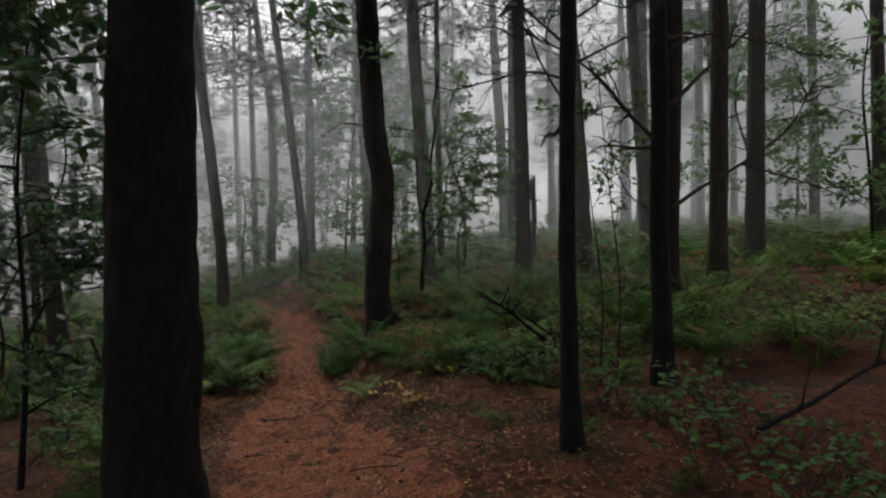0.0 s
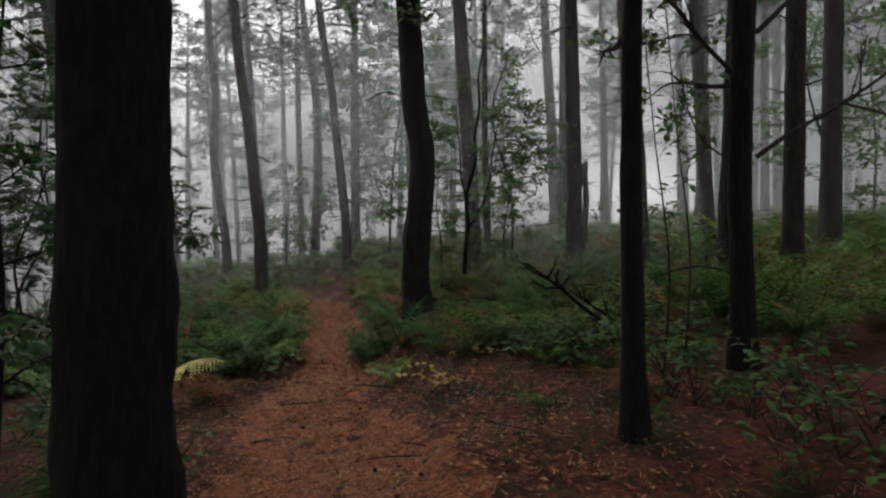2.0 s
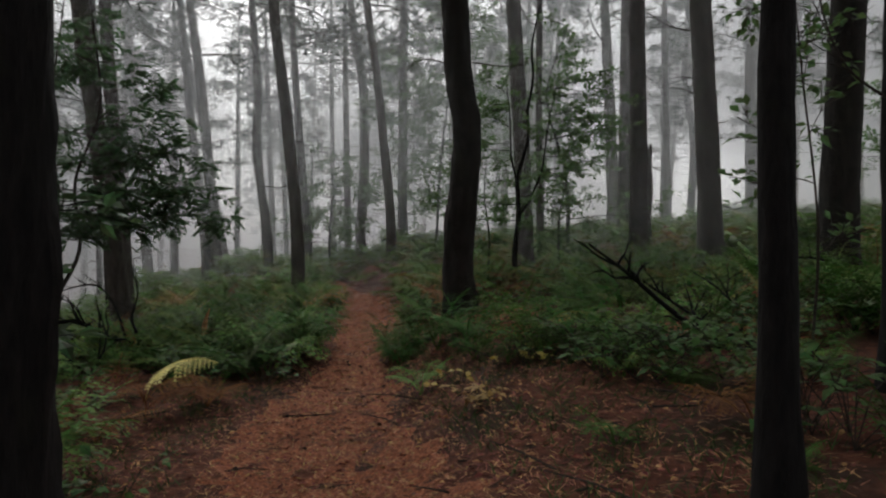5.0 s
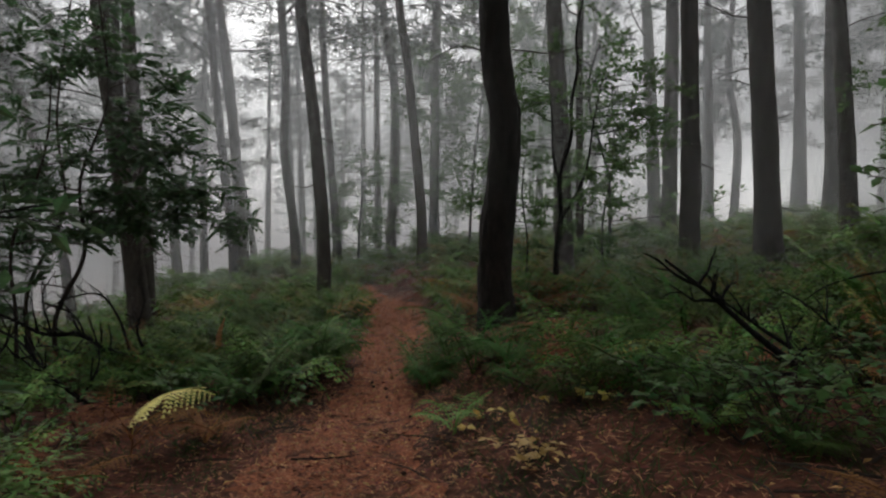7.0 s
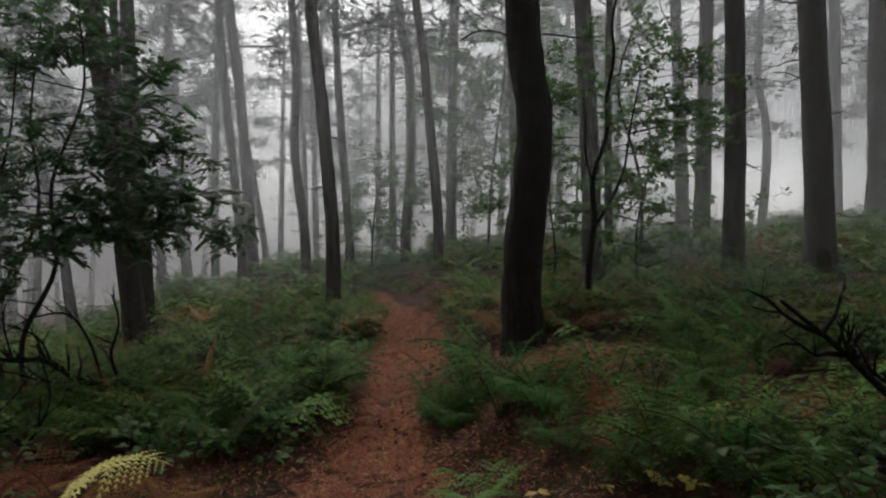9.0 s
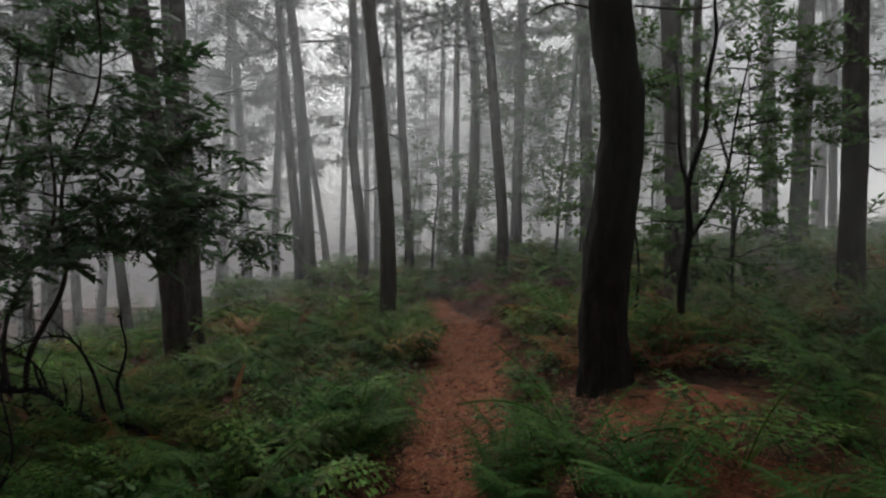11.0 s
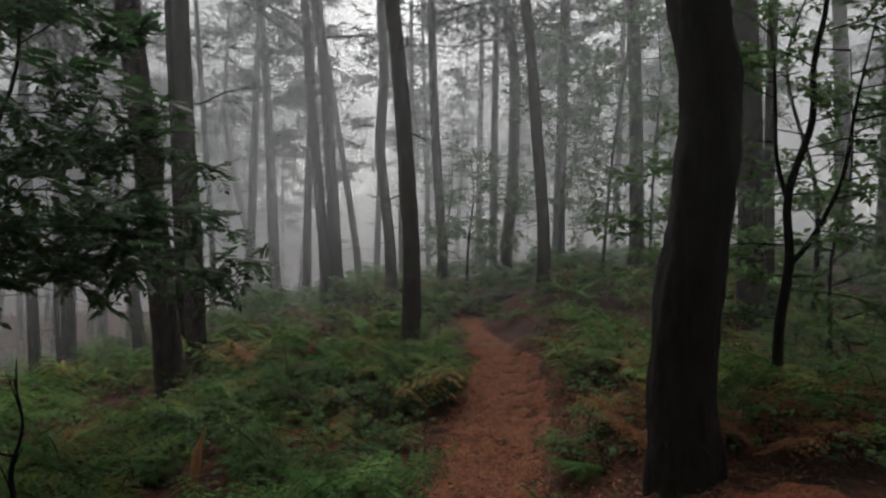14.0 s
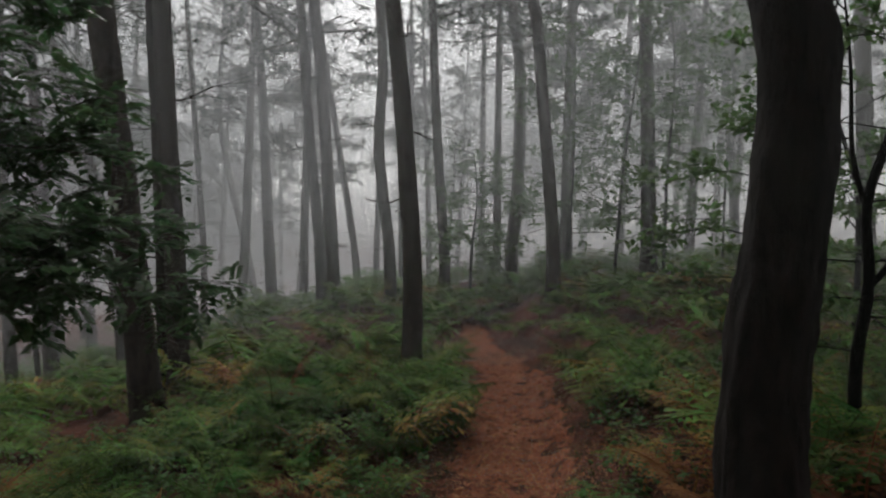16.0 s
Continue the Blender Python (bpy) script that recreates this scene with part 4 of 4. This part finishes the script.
    # tall leafy understorey in the mist; the last four are unseen, added for shade
    for x, y, top, spread, seed in ((-3.16, 23.0, 8.0, 1.5, 41), (-4.6, 25.0, 6.5, 1.7, 42), (-2.2, 24.2, 7.0, 1.8, 43), (-6.6, 23.6, 3.6, 1.2, 44), (-5.5, 28.5, 7.5, 2.0, 45),
                                    (7.6, 17.5, 5.5, 1.9, 47), (9.6, 19.5, 6.0, 2.0, 48), (8.2, 13.6, 4.6, 1.7, 50), (-8.6, 27.5, 4.0, 1.5, 51), (-0.9, 27.5, 7.0, 1.8, 52), (0.55, 17.6, 5.2, 1.2, 57), (-6.2, 6.0, 5.2, 1.7, 53), (-5.8, 2.6, 5.0, 1.7, 54), (5.2, 4.2, 5.0, 1.7, 55), (5.0, 1.2, 4.8, 1.7, 56)):
        stems = [([(0, 0, -0.1), (r.gauss(0, 0.1), 0, top * 0.35), (r.gauss(0, 0.15), r.gauss(0, 0.1), top * 0.7), (r.gauss(0, 0.2), r.gauss(0, 0.1), top)], 0.045)]
        shrub("understorey_tree", x, y, stems, ring_of_boughs(r, 1, 18 if -7 < x < 0 else 13, 0.18 if y > 10 else 0.5, spread), "single", 0.15, 24, "young leafy tree under the misty pines, some added for shade", "tree", seed, DARK_BARK)


build_shrubs()


def leafy_boughs(owner, seed, boughs, size, density, leaves, label, kind="single"):
    r = random.Random(seed)
    for start, d, ln, radius in boughs:
        wood, green = Geo(), Geo()
        spray(wood, green, r, Vector(start), d, ln, radius, kind, size, density)
        b = part("leafy_bough", wood, TWIG, owner, label)
        tagged(part("leaves", green, leaves, b), kind="stuff")


# the great dark trunk carries low leafy boughs; heights are above its foot
leafy_boughs(BIG, 61, [((-0.1, 0.1, 3.3), (-0.9, 0.2, -0.35), 1.1, 0.016), ((-0.2, -0.1, 2.95), (-0.9, -0.1, -0.15), 0.9, 0.012), ((-0.15, 0.1, 3.7), (-0.8, 0.5, -0.3), 1.2, 0.014), ((-0.15, -0.2, 2.6), (-0.5, -0.6, -0.25), 0.5, 0.008), ((-0.2, 0, 3.1), (-0.9, 0.1, -0.4), 1.0, 0.01), ((-0.2, 0.1, 3.5), (-1, 0, -0.3), 1.2, 0.012),
                        ((0.25, -0.15, 3.5), (0.85, -0.2, -0.4), 0.55, 0.008)], 0.14, 20, LEAF_SHADED,
             "dark oak-like leaves on thin branches")
# spreading leafy crown added out of view to shade the floor around it
crown = random.Random(64)
leafy_boughs(BIG, 65, [((0, 0, 6.6 + 0.05 * k), (math.cos(k * 2.4), math.sin(k * 2.4) + 0.2, crown.uniform(0.08, 0.3)), crown.uniform(3.0, 6.5), 0.05) for k in range(26)], 0.3, 5, LEAF_SHADED, "leafy limb added above the view for shade")
# broad leafy limbs put on the crooked pine, above the view, for shade
leafy_boughs(CROOKED, 66, [((0, 0, 6.3 + 0.06 * k), (math.cos(k * 2.4), math.sin(k * 2.4) - 0.3, crown.uniform(0.08, 0.3)), crown.uniform(1.8, 4.0), 0.04) for k in range(13)], 0.3, 7, LEAF_SHADED, "leafy limb added above the view for shade")
leafy_boughs(DARK_C, 63, [((0.8, -0.1, 2.0), (0.8, 0.1, 0.1), 0.4, 0.005), ((-0.25, 0, 2.1), (-0.7, 0.2, 0.2), 0.45, 0.006), ((1.2, -0.15, 1.5), (0.8, 0.1, 0.1), 0.35, 0.005)], 0.1, 16, LEAF, "thin green leafy twig")
leafy_boughs(CROOKED, 62, [((-0.1, 0, 4.4), (-0.9, -0.3, 0.05), 1.2, 0.014), ((-0.12, 0, 4.1), (0.3, -0.5, -0.1), 0.4, 0.008)], 0.16, 14, LEAF, "green leafy sprig")


# ---- dead limbs on the slim dark pines ----
def limb(owner, knots, radius, seed, twigs=6, twig_len=0.4):
    r = random.Random(seed)
    g = Geo()
    pts = smooth_line([Vector(k) for k in knots], 0.06)
    g.tube(pts, [radius * (1 - 0.8 * i / (len(pts) - 1)) for i in range(len(pts))], 6, 0.1)
    for k in range(twigs):
        i = int(len(pts) * r.uniform(0.25, 0.98))
        i = min(i, len(pts) - 2)
        d = (pts[i + 1] - pts[i]).normalized() + Vector((r.gauss(0, 0.6), r.gauss(0, 0.5), r.gauss(0, 0.6)))
        snag(g, pts[i], d, twig_len * r.uniform(0.4, 1.2), radius * 0.4, r, 3)
    part("dead_limb", g, TWIG, owner)


def dead_limbs():
    # (offset from the trunk's foot in metres)
    limb(DARK_C, [(0.05, 0, 2.15), (0.3, 0.02, 2.4), (0.6, 0.05, 2.68), (0.9, 0.05, 3.0)], 0.018, 71, 16, 0.6)
    limb(DARK_C, [(0.05, -0.02, 1.35), (0.25, -0.05, 1.5), (0.55, -0.08, 1.68), (0.9, -0.1, 1.95), (1.1, -0.1, 2.3)], 0.017, 72, 13, 0.4)
    limb(DARK_C, [(0.55, -0.08, 1.68), (0.8, -0.12, 1.6), (1.1, -0.15, 1.5), (1.45, -0.2, 1.35)], 0.009, 73, 10, 0.3)
    limb(DARK_C, [(-0.05, 0, 1.85), (-0.3, -0.1, 2.05), (-0.55, -0.2, 2.3), (-0.85, -0.25, 2.5), (-1.2, -0.3, 2.65)], 0.018, 74, 16, 0.5)
    limb(DARK_C, [(-0.06, 0, 1.3), (-0.3, -0.08, 1.45), (-0.42, -0.1, 1.7), (-0.46, -0.1, 1.95)], 0.008, 75, 9, 0.3)
    limb(SLIM_B, [(-0.05, 0, 2.1), (-0.25, 0.05, 2.15), (-0.5, 0.1, 2.1), (-0.75, 0.15, 2.05)], 0.010, 76, 10, 0.3)
    limb(SLIM_B, [(-0.05, 0, 2.3), (-0.25, 0.05, 2.5), (-0.5, 0.1, 2.75)], 0.010, 77, 12, 0.4)
    limb(SLIM_B, [(0.03, 0, 2.45), (0.2, 0.05, 2.6), (0.3, 0.1, 2.85)], 0.009, 78, 10, 0.4)
    limb(SLIM_B, [(-0.04, 0, 1.95), (-0.2, -0.05, 2.2), (-0.32, -0.1, 2.5), (-0.5, -0.1, 2.8)], 0.008, 83, 10, 0.35)
    limb(SLIM_B, [(0.04, 0, 2.2), (0.2, 0.1, 2.3), (0.45, 0.15, 2.45), (0.6, 0.2, 2.7)], 0.009, 84, 10, 0.35)
    limb(DARK_C, [(0.06, 0.05, 2.6), (0.4, 0.2, 2.75), (0.9, 0.3, 2.72), (1.3, 0.3, 2.6)], 0.013, 85, 14, 0.45)
    limb(CROOKED, [(-0.1, 0, 3.0), (-0.5, 0, 3.1), (-0.9, 0, 2.9)], 0.012, 79, 5, 0.3)
    limb(CROOKED, [(0.1, 0, 3.05), (0.6, 0, 3.0), (1.0, 0, 3.15)], 0.010, 80, 4, 0.3)
    limb(FORKED, [(-0.1, 0, 7.0), (-0.9, 0.1, 7.1), (-1.8, 0.2, 7.0), (-3.0, 0.2, 7.1)], 0.05, 81, 6, 0.9)
    limb(FORKED, [(-0.05, 0, 7.6), (-0.6, 0, 8.3), (-1.2, 0, 8.8)], 0.05, 82, 6, 0.9)


dead_limbs()


# ---- a broken trunk in the mist ----
def broken_trunk(x, y, d, tall):
    r = random.Random(4)
    g = Geo()
    pts = [Vector((0.02 * math.sin(k), 0, -0.1 + (tall + 0.1) * k / 12)) for k in range(13)]
    g.tube(pts, [d / 2 * (1.15 - 0.25 * k / 12) for k in range(13)], 12, 0.15)
    for k in range(5):
        a = 2 * math.pi * k / 5
        p = pts[-1] + Vector((math.cos(a), math.sin(a), 0)) * d * 0.3
        g.tube([p, p + Vector((0, 0, r.uniform(0.1, 0.3)))], [d * 0.14, 0.004], 5)
    ob = new("broken_trunk", g.mesh("broken_trunk", BARK, True))
    ob.location = (x, y, ground_z(x, y))
    tagged(ob, "short broken-off dead trunk with a splintered top", "tree stump")


broken_trunk(2.25, 17.8, 0.15, 2.3)


# ---- fallen branches ----
def fallen(name, x, y, limbs, label, seed, base=0.0):
    r = random.Random(seed)
    ob = new(name)
    ob.location = (x, y, ground_z(x, y) + base)
    for knots, radius, twigs, ln in limbs:
        g = Geo()
        pts = smooth_line([Vector(k) for k in knots], 0.06)
        g.tube(pts, [radius * (1 - 0.75 * i / (len(pts) - 1)) for i in range(len(pts))], 7, 0.12)
        for k in range(twigs):
            i = min(len(pts) - 2, int(len(pts) * r.uniform(0.2, 0.95)))
            d = (pts[i + 1] - pts[i]).normalized() * 0.6 + Vector((r.gauss(0, 0.5), r.gauss(0, 0.5), abs(r.gauss(0.3, 0.5))))
            snag(g, pts[i], d, ln * r.uniform(0.4, 1.2), radius * 0.45, r, 2)
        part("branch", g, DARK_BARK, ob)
    tagged(ob, label, "fallen branch")


fallen("fallen_branch", 1.2, 6.9, [([(0.15, 0.0, -0.06), (-0.08, 0.05, 0.1), (-0.35, -0.05, 0.3), (-0.6, -0.25, 0.5), (-0.86, -0.5, 0.68)], 0.026, 11, 0.28), ([(0.2, 0.2, 0.0), (0.0, 0.25, 0.14), (-0.25, 0.25, 0.3), (-0.45, 0.2, 0.44)], 0.018, 8, 0.26),
                                    ([(0.2, 0.0, 0.0), (0.25, 0.3, 0.2), (0.1, 0.5, 0.4), (-0.05, 0.6, 0.5)], 0.014, 7, 0.28), ([(-0.5, -0.1, 0.05), (-0.1, -0.1, 0.1), (0.5, 0.1, 0.12)], 0.014, 6, 0.3)],
       "tangle of dark dead branches leaning out of the bracken", 91)
fallen("fallen_branch", 2.5, 8.6, [([(0.4, -0.3, 0.0), (0.2, -0.1, 0.3), (-0.15, 0.15, 0.42), (-0.55, 0.4, 0.3), (-0.8, 0.5, 0.1)], 0.016, 4, 0.2)], "thin brown dead branch arching over the bracken", 96)
fallen("dead_brush", -4.05, 9.15, [([(0.15, -0.05, -0.02), (-0.1, -0.03, 0.16), (-0.45, -0.15, 0.22), (-0.75, -0.2, 0.38), (-1.05, -0.35, 0.4), (-1.4, -0.45, 0.56), (-1.8, -0.5, 0.6)], 0.034, 16, 0.34), ([(-0.15, -0.02, 0.16), (-0.3, 0.02, 0.42), (-0.24, 0.03, 0.7), (-0.32, 0.03, 0.95)], 0.018, 6, 0.24),
                                   ([(-0.3, -0.1, 0.25), (-0.42, -0.1, 0.55), (-0.6, -0.15, 0.78), (-0.9, -0.2, 0.74), (-1.15, -0.2, 0.62)], 0.016, 9, 0.28), ([(-0.7, -0.2, 0.36), (-0.85, -0.2, 0.58), (-1.15, -0.3, 0.7)], 0.013, 8, 0.26),
                                   ([(-0.5, -0.15, 0.24), (-0.8, -0.1, 0.18), (-1.2, -0.1, 0.24), (-1.5, 0.0, 0.2)], 0.015, 8, 0.26), ([(-1.0, -0.3, 0.4), (-1.15, -0.25, 0.75), (-1.05, -0.2, 1.0)], 0.011, 6, 0.22)],
       "crooked dark dead brushwood beside the bracken", 92)
fallen("dead_brush", -3.75, 7.5, [([(0.1, 0.1, 0.0), (-0.2, 0.0, 0.25), (-0.6, 0.1, 0.5), (-1.0, 0.1, 0.6)], 0.018, 14, 0.4), ([(0.0, 0.0, 0.0), (0.1, 0.15, 0.35), (-0.05, 0.2, 0.7)], 0.012, 8, 0.3), ([(-0.4, -0.2, 0.0), (-0.6, -0.1, 0.3), (-0.5, 0.0, 0.65), (-0.7, 0.0, 0.9)], 0.012, 8, 0.3),
                                  ([(-0.9, -0.1, 0.0), (-1.1, 0.0, 0.35), (-1.4, 0.1, 0.55)], 0.013, 9, 0.35)],
       "dark tangle of thin dead twigs under the rowan shrub", 97)
fallen("path_stick", -1.5, 6.8, [([(-0.2, -0.08, 0.012), (-0.05, -0.07, 0.022), (0.08, 0.0, 0.022), (0.17, 0.1, 0.018)], 0.008, 1, 0.08)], "short dark stick lying on the needle path", 93)
fallen("fallen_branch", 2.2, 4.2, [([(-0.5, -0.35, 0.03), (0.0, 0.0, 0.12), (0.5, 0.25, 0.28), (1.0, 0.35, 0.36)], 0.02, 5, 0.35)], "long dark fallen branch on the bare needle floor", 94)
fallen("fallen_branch", -1.2, 17.2, [([(0.3, -0.2, 0.0), (0.1, 0.0, 0.3), (-0.1, 0.2, 0.75)], 0.018, 3, 0.25)], "pale broken branch standing in the bracken", 95)


def yellow_bramble(x, y, n, seed, spread):
    r = random.Random(seed)
    ob = new("yellow_bramble")
    ob.location = (x, y, ground_z(x, y))
    green = Geo()
    for k in range(n):
        wood = Geo()
        a = r.uniform(0, 2 * math.pi)
        tip = Vector((math.cos(a) * spread * r.random(), math.sin(a) * spread * r.random(), r.uniform(0.03, 0.13)))
        pts = smooth_line([Vector((0, 0, 0)), tip * 0.5 + Vector((0, 0, 0.06)), tip], 0.06)
        wood.tube(pts, [0.002] * len(pts), 4)
        part("stem", wood, TWIG, ob)
        for q in range(4):
            d = Vector((r.gauss(0, 1), r.gauss(0, 1), r.gauss(0, 0.4))).normalized()
            leaf(green, tip, d, Vector((r.gauss(0, 0.3), r.gauss(0, 0.3), 1)).normalized(), r.uniform(0.04, 0.075), 0.02)
    tagged(part("leaves", green, LEAF_GOLD, ob), kind="stuff")
    tagged(ob, "low bramble with bright yellow autumn leaves", "bramble")


yellow_bramble(-0.27, 5.9, 18, 101, 0.2)
yellow_bramble(-0.05, 6.55, 6, 102, 0.25)
yellow_bramble(-0.5, 6.6, 4, 103, 0.2)


def bramble_drift():
    r = random.Random(19)
    wood, green = Geo(), Geo()
    n = 0
    while n < 820:
        x, y = r.uniform(-7, 4.5), r.uniform(2.0, 15)
        if path_gap(x, y) < 0.15 or -1.45 < x < -0.45 and 7.6 < y < 10.7 or fern_chance(x, y) < 0.16 and r.random() < 0.7 or any(math.hypot(x - cx, y - cy) < 0.45 for cx, cy in FEET) or abs(x) < 0.9 and y < 5.6 and x > -0.6 or math.hypot(x + 2.35, y - 6.2) < 0.5 or math.hypot(x + 0.25, y - 6.1) < 0.5:
            continue
        if noise.noise(Vector((x * 0.6, y * 0.6, 21))) < -0.12:
            continue
        n += 1
        p = Vector((x, y, ground_z(x, y)))
        for k in range(5):
            a = r.uniform(0, 2 * math.pi)
            tip = p + Vector((math.cos(a), math.sin(a), 0)) * r.uniform(0.12, 0.4) + Vector((0, 0, r.uniform(0.08, 0.34)))
            mid = p.lerp(tip, 0.5) + Vector((0, 0, 0.08))
            wood.tube([p, mid, tip], [0.003, 0.0025, 0.0015], 3)
            for q in range(5):
                d = Vector((r.gauss(0, 1), r.gauss(0, 1), r.gauss(0, 0.25))).normalized()
                leaf(green, mid.lerp(tip, r.random()) + d * 0.02, d, Vector((r.gauss(0, 0.35), r.gauss(0, 0.35), 1)).normalized(), r.uniform(0.04, 0.085), 0.024)
    tagged(new("bramble_stems", wood.mesh("bramble_stems", TWIG)), "thin dark bramble stems creeping under the bracken", "bramble", kind="stuff")
    tagged(new("bramble_leaves", green.mesh("bramble_leaves", BRAMBLE)), "dark green bramble leaves low among the bracken", "bramble", kind="stuff")


bramble_drift()


# ---- litter: needles, dead leaves and cones ----
def litter():
    r = random.Random(77)
    g = Geo()
    n = 0
    while n < 42000:
        y = -1 + 14.5 * r.random() ** 1.1
        x = path_x(y) + r.gauss(0.35, 1.15)
        if x < -4 or x > 4:
            continue
        z = ground_z(x, y) + 0.016 + r.random() * 0.012
        a, ln = r.uniform(0, math.pi), r.uniform(0.03, 0.075)
        d = Vector((math.cos(a), math.sin(a), r.gauss(0, 0.18))) * ln
        s = Vector((-math.sin(a), math.cos(a), 0)) * 0.0024
        p = Vector((x, y, z))
        g.face(p - s, p + d, p + s)
        n += 1
    tagged(new("needle_litter", g.mesh("needle_litter", LITTER)), "loose rust-red pine needles scattered over the path", "needles", kind="stuff")
    g = Geo()
    for k in range(19000):
        y = 0.5 + 18 * r.random() ** 1.1
        x = path_x(y) + r.gauss(0.1, 0.6 if k % 3 else 1.2)
        a = r.uniform(0, 2 * math.pi)
        leaf(g, Vector((x, y, ground_z(x, y) + 0.02)), Vector((math.cos(a), math.sin(a), r.uniform(-0.1, 0.5))).normalized(), Vector((r.gauss(0, 0.4), r.gauss(0, 0.4), 1)).normalized(), r.uniform(0.02, 0.055), 0.011)
    tw = Geo()
    for k in range(170):
        y = 2 + 9 * r.random()
        x = path_x(y) + r.choice((-1, 1, 1)) * (0.45 + abs(r.gauss(0, 1.0)))
        a, ln = r.uniform(0, math.pi), r.uniform(0.1, 0.45)
        d = Vector((math.cos(a), math.sin(a), r.gauss(0, 0.12))) * ln
        p = Vector((x, y, ground_z(x, y) + 0.02))
        tw.tube([p, p + d * 0.5 + Vector((r.gauss(0, 0.02), r.gauss(0, 0.02), 0.01)), p + d], [0.005, 0.004, 0.002], 4)
    tagged(new("floor_twigs", tw.mesh("floor_twigs", TWIG)), "small dead twigs strewn over the needle floor", "twigs", kind="stuff")
    tagged(new("dead_leaves", g.mesh("dead_leaves", DEBRIS)), "small curled brown dead leaves on the needle floor", "leaves", kind="stuff")
    g = Geo()
    for k in range(1500):
        y = 2 + 14 * r.random()
        side = r.choice((-1, 1))
        x = path_x(y) + side * (0.5 + abs(r.gauss(0, 0.7)) + 0.3 * max(0, 1 - abs(y - 4.5) / 4))
        p = Vector((x, y, ground_z(x, y)))
        for q in range(9):
            d = Vector((r.gauss(0, 0.07), r.gauss(0, 0.07), r.uniform(0.03, 0.1)))
            s = Vector((r.gauss(0, 1), r.gauss(0, 1), 0)).normalized() * 0.003
            o = Vector((r.gauss(0, 0.03), r.gauss(0, 0.03), 0))
            g.face(p + o - s, p + o + s, p + o + d)
    tagged(new("grass", g.mesh("grass", GRASS)), "sparse tufts of thin grass and moss beside the path", "grass", kind="stuff")
    g = Geo()
    for k in range(9):
        t = k / 8
        g.v.extend(Vector((math.cos(w) * 0.02 * math.sin(math.pi * (0.1 + 0.85 * t)) * (1 + 0.25 * (k % 2)), math.sin(w) * 0.02 * math.sin(math.pi * (0.1 + 0.85 * t)) * (1 + 0.25 * (k % 2)), 0.055 * t)) for w in [2 * math.pi * s / 8 for s in range(8)])
    g.f = [(k * 8 + s, k * 8 + (s + 1) % 8, (k + 1) * 8 + (s + 1) % 8, (k + 1) * 8 + s) for k in range(8) for s in range(8)]
    me = g.mesh("pine_cone", CONE)
    for k in range(22):
        y = r.uniform(2.5, 9.5)
        x = path_x(y) + r.gauss(0.2, 0.6)
        ob = new("pine_cone", me)
        ob.matrix_basis = pose(x, y, ground_z(x, y) + 0.02, 90 + r.uniform(-20, 20), 0, r.uniform(0, 360)) @ Matrix.Diagonal((0.6, 0.6, 0.6, 1))
        tagged(ob, "small dark fallen pine cone among the needles", "cone", "cones on the path")


litter()
